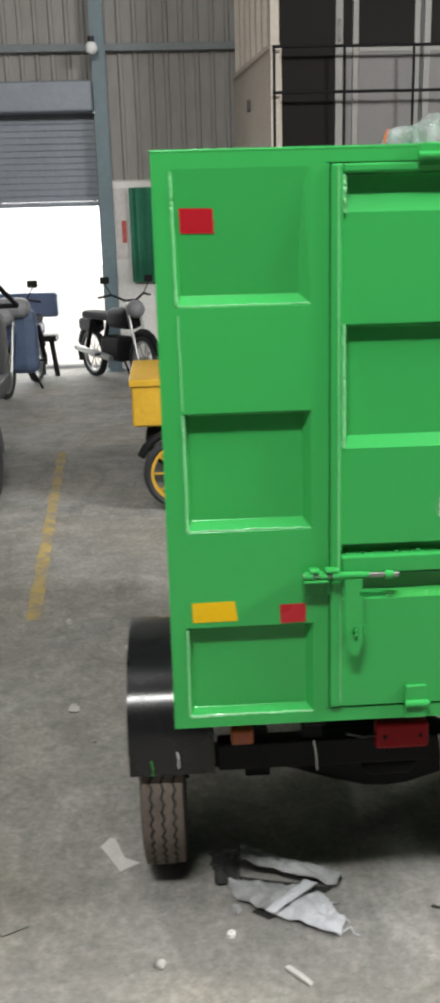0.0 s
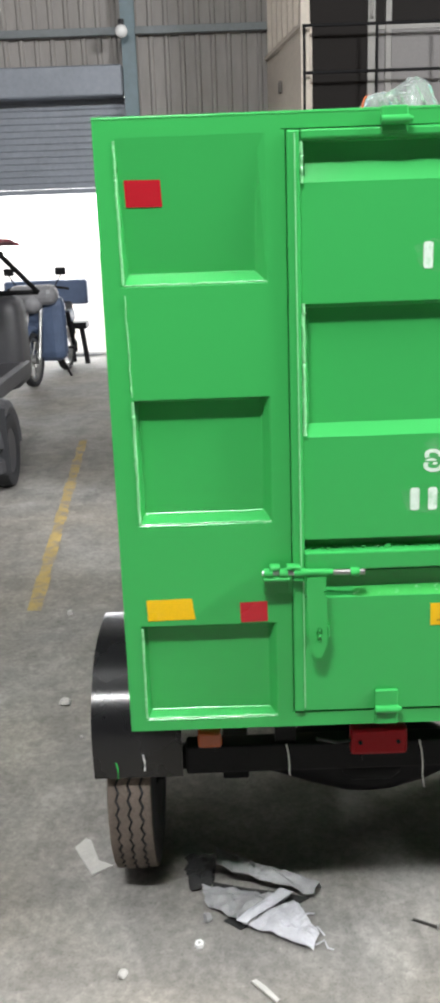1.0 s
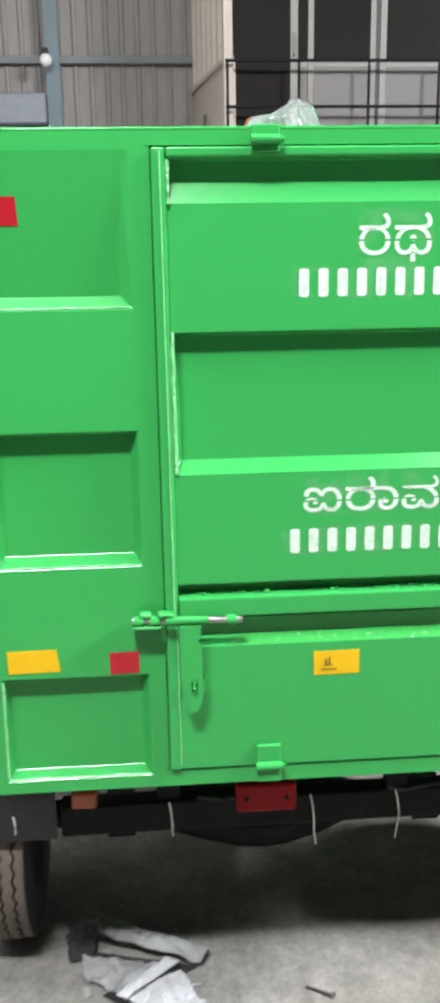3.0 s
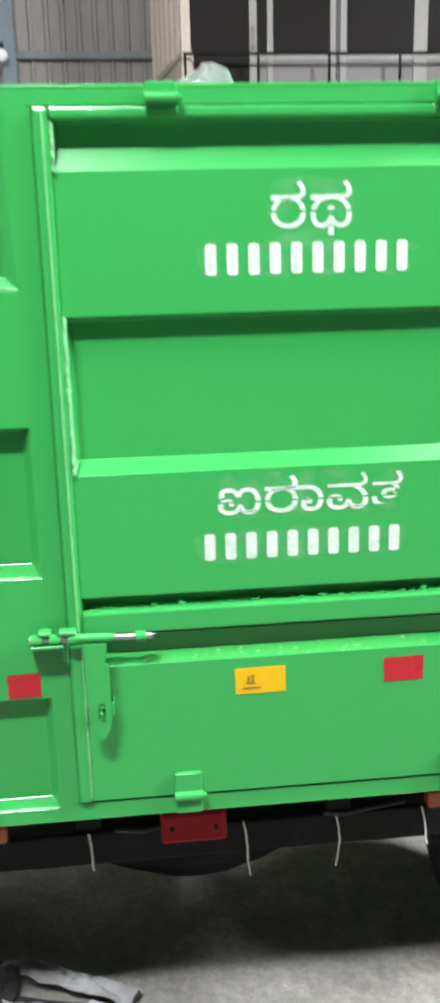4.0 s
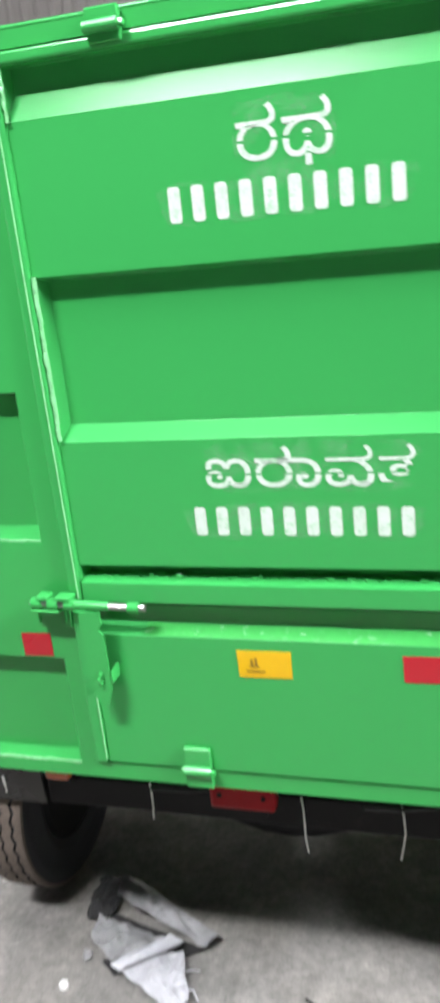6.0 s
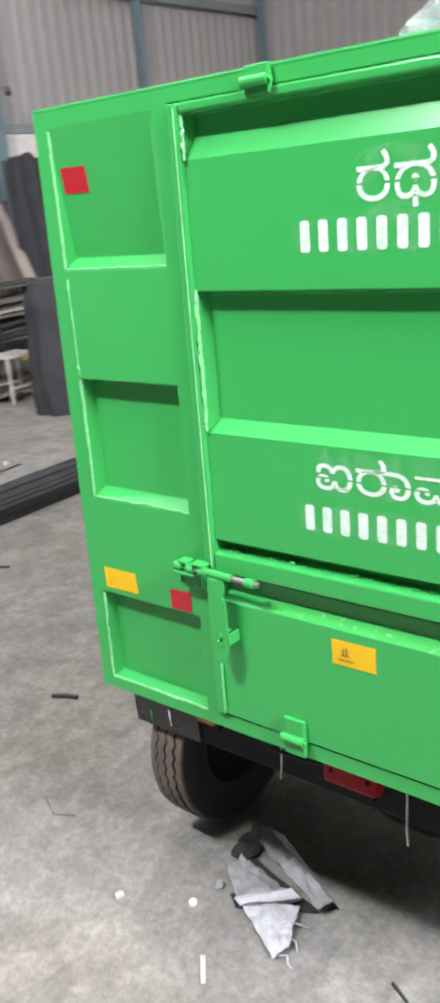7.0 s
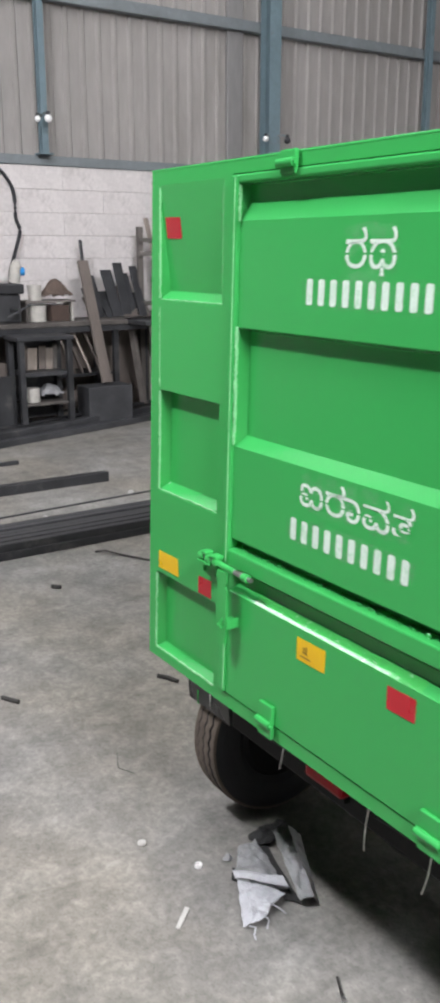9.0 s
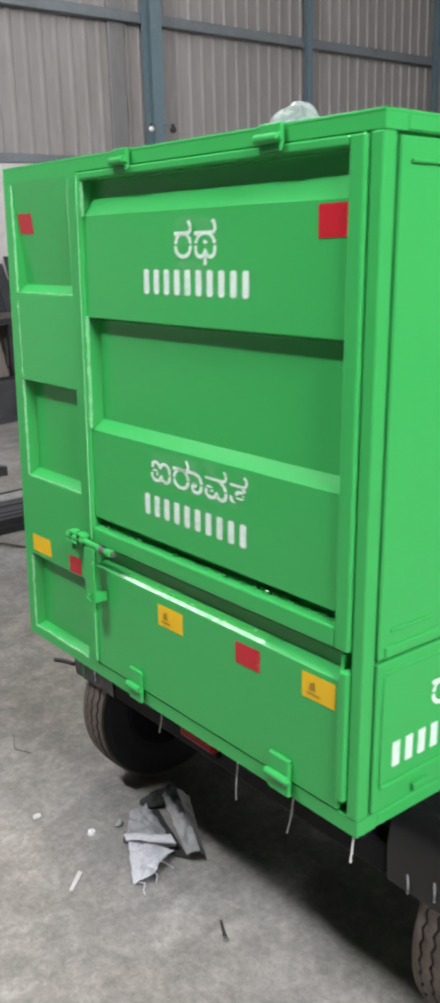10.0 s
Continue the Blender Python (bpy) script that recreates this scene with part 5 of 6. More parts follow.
bm = patch(bmesh.new(), (-7.54, 2.86, 0), (-7.30, 2.86, 0), (-7.30, 3.17, 0), (-7.54, 3.17, 0), lambda u, v: 0.012 + 0.17 * math.sin(3.1 * u) * math.sin(3.1 * v), 10, 6.0, 0.05)
bmesh.ops.translate(bm, verts=bm.verts[:], vec=(0, 0, 1.326))
solid("rag", thicken(bm, 0.008), surface("brown_rag", (0.10, 0.072, 0.058), 0.9, var=0.3, scale=8, fine=60, bump=0.4), "brown oily rag heaped on the bench shelf", "rag")
for y0, y1, x0, x1, z0, z1, w, m in ((3.31, 3.37, -7.33, -6.95, 1.73, 0.43, 0.125, DARK_WOOD), (4.30, 4.52, -7.70, -7.12, 2.2, 0.0, 0.06, OLD_WOOD), (3.47, 3.50, -7.72, -7.62, 1.95, 1.10, 0.03, DARK_IRON)):
    solid("leaning_plank", bar(bmesh.new(), (x1, y1, z1 + 0.02), (x0, y0, z0), w, 0.03, 0.002), m, "greyed plank leaning against the bench and wall" if m is not DARK_IRON else "dark iron bar leaning against the block wall", "plank", "leaning planks")
for y, m in ((2.98, OLD_WOOD), (3.08, DARK_WOOD), (3.17, OLD_WOOD), (3.30, DARK_WOOD), (3.40, RUSTY)):
    solid("leaning_plank", bar(bmesh.new(), (-7.26, y + 0.15, 0.536), (-7.30, y - 0.02, 0.97), 0.075, 0.025), m, "short greyed plank standing on the shelf under the bench", "plank", "planks under the bench")


def cloth_heap(name, y0, y1, x, z0, z1, label, seed, m=SOOT, depth=0.1):
    """A dark hanging or slumped sheet with folds."""
    bm = bmesh.new()
    n, rows = 22, []
    for i in range(n + 1):
        v = i / n
        row = []
        for j in range(n + 1):
            u = j / n
            top = z1 + 0.12 * noise.noise(Vector((u * 4, seed, 0))) - 0.10 * abs(u - 0.5)
            z = z0 + (top - z0) * v
            fold = depth * (0.5 + 0.5 * math.sin(u * 19 + 2.5 * noise.noise(Vector((u * 3, v * 2, seed))))) * (1 - 0.4 * v)
            row.append(bm.verts.new((x + fold + 0.06 * (1 - v), y0 + (y1 - y0) * (u + 0.06 * noise.noise(Vector((u * 2, v * 4, seed + 5)))), z)))
        rows.append(row)
    for r0, r1 in zip(rows, rows[1:]):
        for j in range(n):
            bm.faces.new((r0[j], r0[j + 1], r1[j + 1], r1[j]))
    g = bmesh.ops.extrude_face_region(bm, geom=bm.faces[:])["geom"]
    bmesh.ops.translate(bm, verts=[v for v in g if isinstance(v, bmesh.types.BMVert)], vec=(-0.02, 0, 0))
    return solid(name, bm, m, label, "tarpaulin", smooth=True)


for i, (y, w, z1, m) in enumerate(((3.50, 0.07, 1.42, SOOT), (3.60, 0.11, 1.56, DARK_IRON), (3.70, 0.06, 1.36, RUSTY), (3.80, 0.15, 1.62, SOOT), (3.93, 0.12, 1.70, DARK_IRON), (4.04, 0.09, 1.58, SOOT), (4.13, 0.10, 1.66, DARK_IRON), (4.22, 0.05, 1.40, RUSTY), (3.55, 0.16, 1.32, DARK_WOOD), (3.74, 0.18, 1.38, SOOT), (3.98, 0.20, 1.44, DARK_WOOD), (4.18, 0.16, 1.36, SOOT))):
    solid("leaning_plate", bar(bmesh.new(), (-7.52 - 0.02 * (i % 3), y + 0.02, 1.104), (-7.74, y - 0.02 * (i % 2), z1), w, 0.014, 0.002), m, "sooty dark offcut plate standing on the bench against the wall", "plate", "plates on the bench")
cloth_heap("tarpaulin", 5.75, 6.35, -7.30, 0.0, 2.45, "dark tarpaulin hanging beside the steel column", 6.0)

# a drum under a sooty cover, beside the stool
bm = bmesh.new()
rings = []
for k in range(15):
    v = k / 14
    r = 0.30 + 0.03 * math.sin(7 * v) - (0.12 * max(0, v - 0.86) / 0.14)
    ring = []
    for j in range(36):
        a = 2 * math.pi * j / 36
        q = r + 0.022 * math.sin(9 * a + 2 * v) * (1 - 0.5 * v) + 0.02 * noise.noise(Vector((2 * math.cos(a), 2 * math.sin(a), 5 * v)))
        ring.append(bm.verts.new((-5.27 + q * math.cos(a), 4.50 + q * math.sin(a), 1.22 * v + 0.001)))
    rings.append(ring)
for r0, r1 in zip(rings, rings[1:]):
    for j in range(36):
        bm.faces.new((r0[j], r0[(j + 1) % 36], r1[(j + 1) % 36], r1[j]))
bm.faces.new(rings[-1])
bm.faces.new(rings[0][::-1])
solid("covered_drum", bm, SOOT, "tall drum under a sooty black cover", "drum", smooth=True)

# rack of rails on the wall, boards and a trestle
rack = thing("pipe_rack", (-7.62, 5.0, 0), "wall rack of greyed steel rails on posts", "rack")
for z in (1.95, 1.80, 1.24, 1.13):
    part("rail", bar(bmesh.new(), (-7.60, 4.15, z), (-7.60, 6.0, z + 0.01), 0.05, 0.05, 0.004), RUSTY, rack)
for y in (4.2, 5.9):
    part("post", cuboid(-7.70, -7.64, y - 0.03, y + 0.03, 0, 2.1, 0.003), RUSTY, rack)
for yb, yt, zt, w, m in ((5.22, 5.15, 2.26, 0.09, DARK_WOOD), (5.29, 5.20, 2.20, 0.11, DARK_WOOD), (5.36, 5.28, 2.10, 0.12, DARK_WOOD), (5.43, 5.36, 2.16, 0.13, DARK_WOOD), (5.50, 5.42, 2.15, 0.14, DARK_WOOD), (5.58, 5.47, 2.08, 0.13, DARK_WOOD), (5.62, 5.60, 2.22, 0.04, DARK_WOOD), (5.66, 5.70, 2.20, 0.04, OLD_WOOD), (5.66, 5.66, 1.86, 0.13, DARK_WOOD), (5.74, 5.76, 1.98, 0.12, OLD_WOOD)):
    solid("leaning_board", bar(bmesh.new(), (-7.06 - 0.004 * (100 * yb % 7), yb, 1.105), (-7.52, yt, zt), w, 0.025, 0.002), m, "weathered dark board standing on the rack and leaning on its rails", "board", "leaning boards")

trestle = thing("trestle_table", (-7.0, 4.25, 0), "dark steel trestle table with splayed legs", "table")
part("top", cuboid(-7.35, -6.75, 3.75, 4.78, 1.055, 1.10, 0.004), DARK_IRON, trestle)
for y, s in ((3.85, -1), (4.62, 1)):
    for x, q in ((-7.28, -1), (-6.82, 1)):
        part("leg", bar(bmesh.new(), (x + 0.10 * q, y - 0.22 * s, 0.0), (x, y, 1.053), 0.06, 0.05), RUSTY, trestle)

# storage rack loaded with scrap boards and sections
store = thing("scrap_rack", (-7.15, 5.5, 0), "grimy steel storage rack loaded with scrap boards", "rack")
LEVELS = (0.50, 0.76, 1.06)
for z in LEVELS:
    part("shelf", cuboid(-7.46, -6.84, 5.02, 6.05, z, z + 0.03), RUSTY, store)
for y in (4.985, 6.085):
    for x in (-7.44, -6.86):
        part("post", cuboid(x - 0.025, x + 0.025, y - 0.03, y + 0.03, 0, 1.09, 0.003), DARK_IRON, store)
rng = random.Random(11)
for z, n in ((0.0, 7), (0.532, 8), (0.792, 9)):
    at = [-7.40, -7.26, -7.12, -6.99, -6.87]
    for i in range(n):
        x, k = at[i % 5], i // 5
        y, L = rng.uniform(4.45, 5.0), rng.uniform(0.8, 1.3)
        h = rng.uniform(0.03, 0.06)
        z0 = z + 0.005 + 0.085 * k + 0.5 * h
        m = rng.choice((RUSTY, DARK_WOOD, DARK_WOOD, DARK_IRON, OLD_WOOD))
        solid("scrap_board", bar(bmesh.new(), (x, y, z0), (x, y + L, z0 + (0.02 if z else 0.0)), rng.uniform(0.08, 0.125), h, 0.002), m, "dusty scrap board lying in the storage rack", "board", "boards in the rack")
for x, y, z, L, m in ((-6.84, 4.62, 1.113, 0.95, DARK_IRON), (-6.92, 4.80, 1.113, 0.8, RUSTY)):
    solid("scrap_board", bar(bmesh.new(), (x, y, z), (x, y + L, z + 0.004), 0.06, 0.04, 0.002), m, "dusty steel section lying on the storage rack", "board", "boards in the rack")
# loose offcuts heaped on the floor below
for i in range(30):
    y, x = rng.uniform(4.3, 5.9), rng.uniform(-6.75, -6.25)
    L, a = rng.uniform(0.35, 1.0), rng.uniform(-0.7, 0.5)
    h = rng.uniform(0.02, 0.05)
    z = 0.5 * h + 0.004 + 0.03 * (i % 5) * max(0.0, min(1.0, (-6.25 - x) / 0.4))
    m = rng.choice((RUSTY, OLD_WOOD, DARK_WOOD, DARK_IRON, RUSTY, DARK_WOOD, OLD_WOOD))
    solid("scrap_offcut", bar(bmesh.new(), (x - 0.5 * L * math.sin(a), y - 0.5 * L * math.cos(a), z), (x + 0.5 * L * math.sin(a), y + 0.5 * L * math.cos(a), z + rng.uniform(0.0, 0.09)), rng.uniform(0.05, 0.12), h, 0.002), m, "dusty offcut in a scrap heap by the wall", "offcut", "scrap heap")
for i in range(5):
    solid("scrap_plank", bar(bmesh.new(), (-6.1 - 0.1 * i, 3.9 + 0.12 * i, 0.015 + 0.02 * i), (-6.9 + 0.05 * i, 5.5 + 0.1 * i, 0.05 + 0.05 * i), 0.10, 0.02), OLD_WOOD, "dusty plank lying on the floor by the scrap heap", "plank", "planks on the floor")
solid("steel_box", cuboid(-6.98, -6.66, 4.18, 4.76, 0.0, 0.52, 0.012, 2), RUSTY, "dull grey steel box standing on the floor", "box")
bm = patch(bmesh.new(), (-7.0, 4.80, 0), (-6.5, 4.78, 0), (-6.5, 5.3, 0), (-7.0, 5.35, 0), lambda u, v: 0.14 + 0.22 * math.sin(3.1 * u) * math.sin(3.1 * v), 12, 8.0, 0.08)
solid("sheet_scrap", thicken(bm, 0.01), RUSTY, "crumpled grey sheet metal on the scrap heap", "sheet scrap")

stool = thing("stool", (-6.2, 4.62, 0), "white metal stool with a yellow corner, paint worn", "stool")
part("seat", cuboid(-6.38, -6.02, 4.42, 4.82, 0.455, 0.485, 0.006), GRIMY_WHITE, stool)
part("seat_edge", cuboid(-6.08, -6.015, 4.62, 4.825, 0.42, 0.454), YELLOW, stool, "yellow painted edge")
for x in (-6.36, -6.05):
    for y in (4.44, 4.80):
        part("leg", cuboid(x - 0.015, x + 0.015, y - 0.015, y + 0.015, 0, 0.454, 0.002), GRIMY_WHITE, stool)
for x in (-6.36, -6.05):
    part("stretcher", cuboid(x - 0.01, x + 0.01, 4.456, 4.784, 0.15, 0.175), GRIMY_WHITE, stool)

# cables and bulbs
for pts, lab in (([(-7.96, 4.55, 2.62), (-7.9, 4.62, 2.2), (-7.86, 4.60, 1.95), (-7.7, 4.5, 1.5), (-7.6, 4.6, 1.1), (-7.4, 4.5, 1.02)], "black cable hanging down the block wall"), (rounded([(-7.94, 2.55, 2.72), (-7.92, 2.69, 2.64), (-7.92, 2.80, 2.45), (-7.92, 2.81, 2.18), (-7.92, 2.85, 2.04), (-7.9, 2.76, 1.78), (-7.8, 2.66, 1.55), (-7.66, 2.62, 1.12)]), "dark hose hanging above the bench")):
    solid("cable", tube(bmesh.new(), pts, 0.020 if "hose" in lab else 0.012, 8), DARK_RUBBER, lab, "cable", "wall cables")
bm = bmesh.new()
bmesh.ops.create_icosphere(bm, subdivisions=2, radius=0.07, matrix=Matrix.Translation((-7.8, 4.48, 1.5)) @ Matrix.Diagonal((0.6, 1, 0.9, 1)))
solid("cable_reel", bm, DARK_RUBBER, "dark coil of cable hooked on the wall", "cable reel", smooth=True)


def bulb(x, y, z, dx, dy, r=0.042, glass=BULB):
    b = thing("bulb", (x, y, z), "unlit white bulb on a short arm fixed to the column", "bulb", "shed bulbs")
    bm = bmesh.new()
    bmesh.ops.create_uvsphere(bm, u_segments=16, v_segments=10, radius=r, matrix=Matrix.Translation((x, y, z)))
    part("globe", bm, glass, b, smooth=True)
    part("arm", tube(bmesh.new(), [(x, y, z + r * 0.8), (x + dx * 0.4, y + dy * 0.4, z + r * 1.6), (x + dx, y + dy, z + r * 1.6)], 0.012, 8), GIRT, b)
    part("holder", rod(bmesh.new(), (x, y, z + r * 0.7), (x, y, z + r * 1.7), r * 0.5, 12), DARK_RUBBER, b)


GRID = NORTH_BAY
bulb(-0.76, 12.02, 4.50, 0.0, 0.26, 0.085)
GRID = WEST_BAY
bulb(-7.62, 5.95, 3.15, -0.12, 0.14, 0.035)
bulb(-7.62, 6.28, 3.15, -0.12, -0.06, 0.040, DARK_RUBBER)
bulb(-7.70, 3.03, 3.18, -0.16, 0.12, 0.032)
bulb(-7.70, 3.15, 3.19, -0.16, 0.02, 0.042)
GRID = NORTH_BAY

# ---------- roller door ----------
shutter = thing("roller_shutter", (-2.6, NORTH, 2.5), "grey steel roller shutter, half raised", "roller shutter")
part("housing", cuboid(DOOR_X0 - 0.1, DOOR_X1 - 0.01, NORTH - 0.32, NORTH + 0.02, 3.72, 4.12, 0.02), SHUTTER, shutter, "grey sheet drum housing")
part("bottom_bar", cuboid(DOOR_X0 + 0.03, DOOR_X1 - 0.03, NORTH + 0.02, NORTH + 0.07, 2.44, 2.51, 0.005), SHUTTER, shutter)
z = 2.515
while z < 3.70:
    part("slat", prism(bmesh.new(), [(DOOR_X0 + 0.03, z), (DOOR_X1 - 0.03, z), (DOOR_X1 - 0.03, z + 0.082), (DOOR_X0 + 0.03, z + 0.082)], NORTH + 0.03, NORTH + 0.045), SHUTTER, shutter)
    bm = bmesh.new()
    rod(bm, (DOOR_X0 + 0.03, NORTH + 0.028, z + 0.086), (DOOR_X1 - 0.03, NORTH + 0.028, z + 0.086), 0.010, 8)
    part("slat_curl", bm, SHUTTER, shutter)
    z += 0.09
for x in (DOOR_X0 - 0.04, DOOR_X1 - 0.028):
    part("guide", cuboid(x, x + 0.06, NORTH - 0.02, NORTH + 0.049, 0, 3.72), GIRT, shutter)

notice = solid("wall_notice", cuboid(-0.58, -0.40, NORTH - 0.072, NORTH - 0.064, 1.66, 2.68), POSTER, "pale printed notice with a red block on the plinth wall", "notice")
part("print", cuboid(-0.49, -0.42, NORTH - 0.076, NORTH - 0.0725, 1.90, 2.22), RED_PRINT, notice)
bm = bmesh.new()
n = 24
for i in range(n):
    x0, x1 = -0.36 + 0.62 * i / n, -0.36 + 0.62 * (i + 1) / n
    y0, y1 = NORTH - 0.16 + 0.03 * math.sin(i * 1.1), NORTH - 0.16 + 0.03 * math.sin((i + 1) * 1.1)
    bm.faces.new([bm.verts.new(c) for c in ((x0, y0, 1.32), (x1, y1, 1.32), (x1, y1, 2.68), (x0, y0, 2.68))])
bmesh.ops.remove_doubles(bm, verts=bm.verts[:], dist=1e-4)
g = bmesh.ops.extrude_face_region(bm, geom=bm.faces[:])["geom"]
bmesh.ops.translate(bm, verts=[v for v in g if isinstance(v, bmesh.types.BMVert)], vec=(0, 0.006, 0))
solid("green_curtain", bm, CLOTH_GREEN, "dark green sheet hung on the plinth wall", "curtain")

# ---------- office cabin on the gallery ----------
GRID = NORTH_BAY @ Matrix.Translation((-0.09, 0, 0))
cabin = thing("office_cabin", (4.0, 11.2, 2.62), "cream and tinted-glass office cabin on a gallery", "cabin", kind="structure")
part("gallery_floor", cuboid(1.30, 8.98, 9.75, NORTH - 0.1, 2.5, 2.62), GIRT, cabin)
bm = bmesh.new()
p = [(1.60, 10.10), (1.33, NORTH - 0.1), (1.43, NORTH - 0.1), (1.70, 10.10)]
for z0, z1 in ((2.62, 4.12),):
    a = [bm.verts.new((x, y, z0)) for x, y in p]
    b = [bm.verts.new((x, y, z1)) for x, y in p]
    bm.faces.new(a), bm.faces.new(b)
    for i in range(4):
        bm.faces.new((a[i], a[(i + 1) % 4], b[(i + 1) % 4], b[i]))
part("side_panel", bm, CREAM, cabin)
bm = bmesh.new()
d = Vector((1.33 - 1.60, NORTH - 0.1 - 10.10, 0))
L = d.length
d.normalize()
s = Vector((-d.y, d.x, 0))
corrugated(bm, L, 4.12, TOP_N - 0.02, 0.34, 0.05, lambda u, v, z: Vector((1.66, 10.10, z)) + d * u + s * v)
part("side_cladding", bm, CREAM, cabin)
part("side_cap", bar(bmesh.new(), (1.62, 10.08, 4.14), (1.35, NORTH - 0.12, 4.14), 0.12, 0.05), CREAM, cabin)
part("switch_box", cuboid(1.405, 1.445, 11.34, 11.50, 3.57, 3.71, 0.006), RUSTY, cabin, "dull grey switch box")
part("corner_post", cuboid(1.55, 1.66, 9.98, 10.09, 2.62, TOP_N, 0.006), CREAM, cabin)
GY = 10.12
for x0, x1 in ((2.36, 2.45), (2.57, 2.64), (3.32, 3.39), (3.44, 3.52), (4.33, 4.50), (5.2, 5.28), (6.1, 6.18)):
    part("stile", cuboid(x0, x1, GY, GY + 0.06, 2.62, TOP_N, 0.004), ALU, cabin)
for x0, x1 in ((1.67, 2.355), (2.455, 2.565), (2.645, 3.315), (3.525, 4.325), (4.505, 5.195), (5.285, 6.095), (6.185, 8.97)):
    part("pane", cuboid(x0, x1, GY + 0.02, GY + 0.03, 4.12 if x0 > 2.4 else 2.62, TOP_N - 0.02), DARK_GLASS, cabin, "dark tinted pane")
    if x0 > 2.4:
        part("lower_panel", cuboid(x0, x1, GY + 0.015, GY + 0.035, 2.62, 4.06), PALE_PANEL, cabin, "pale laminate panel")
        part("transom", cuboid(x0, x1, GY + 0.005, GY + 0.05, 4.062, 4.118), ALU, cabin)
part("mid_rail", cuboid(3.395, 3.435, GY + 0.01, GY + 0.05, 2.62, TOP_N - 0.02), DARK_IRON, cabin)
part("cabin_back", cuboid(1.72, 8.97, GY + 0.6, GY + 0.62, 2.62, TOP_N - 0.02), surface("dim_interior", (0.05, 0.04, 0.035), 0.8), cabin)
part("pull_handle", tube(bmesh.new(), [(2.405, GY - 0.004, 4.42), (2.405, GY - 0.035, 4.40), (2.405, GY - 0.035, 4.20), (2.405, GY - 0.004, 4.18)], 0.012, 8), ALU, cabin)
part("fascia", cuboid(1.30, 8.98, 9.70, 9.748, 2.46, 2.64), GIRT, cabin)

rail = thing("gallery_railing", (4.0, 9.86, 2.62), "dark steel tube railing along the gallery edge", "railing", kind="structure")
for z in (4.08, 3.58):
    part("rail", rod(bmesh.new(), (1.56, 9.86, z), (8.97, 9.86, z), 0.018, 10), CHASSIS, rail)
for x in (1.58, 2.42, 3.25, 4.09, 4.93, 5.77, 6.6):
    part("post", rod(bmesh.new(), (x, 9.86, 2.62), (x, 9.86, 4.06), 0.016, 10), CHASSIS, rail)


GRID = Matrix.Identity(4)


# ---------- vehicles by the door ----------
def spoked_wheel(name, parent, c, R, axis_turn, rim=GREY_STEEL, w=0.045):
    """Tyre and rim about an axle that is turned axis_turn degrees from x, in plan."""
    m = Matrix.Translation(c) @ Matrix.Rotation(radians(axis_turn), 4, "Z")
    def turned(bm):
        bmesh.ops.transform(bm, verts=bm.verts[:], matrix=m)
        return bm
    t = part(name, turned(lathe(bmesh.new(), [(-w * 0.5, R * 0.80), (-w, R * 0.88), (-w * 0.8, R * 0.97), (0, R), (w * 0.8, R * 0.97), (w, R * 0.88), (w * 0.5, R * 0.80)], (0, 0, 0), 32)), DARK_RUBBER, parent, smooth=True)
    part("rim", turned(lathe(bmesh.new(), [(-w * 0.5, R * 0.72), (-w * 0.5, R * 0.81), (w * 0.5, R * 0.81), (w * 0.5, R * 0.72)], (0, 0, 0), 32)), rim, t)
    part("hub", turned(rod(bmesh.new(), (-0.05, 0, 0), (0.05, 0, 0), 0.05, 12)), rim, t)
    bm = bmesh.new()
    for k in range(9):
        a = 2 * math.pi * k / 9
        rod(bm, (0.0, 0.04 * math.cos(a), 0.04 * math.sin(a)), (0.0, R * 0.75 * math.cos(a), R * 0.75 * math.sin(a)), 0.008, 6)
    part("spokes", turned(bm), rim, t)


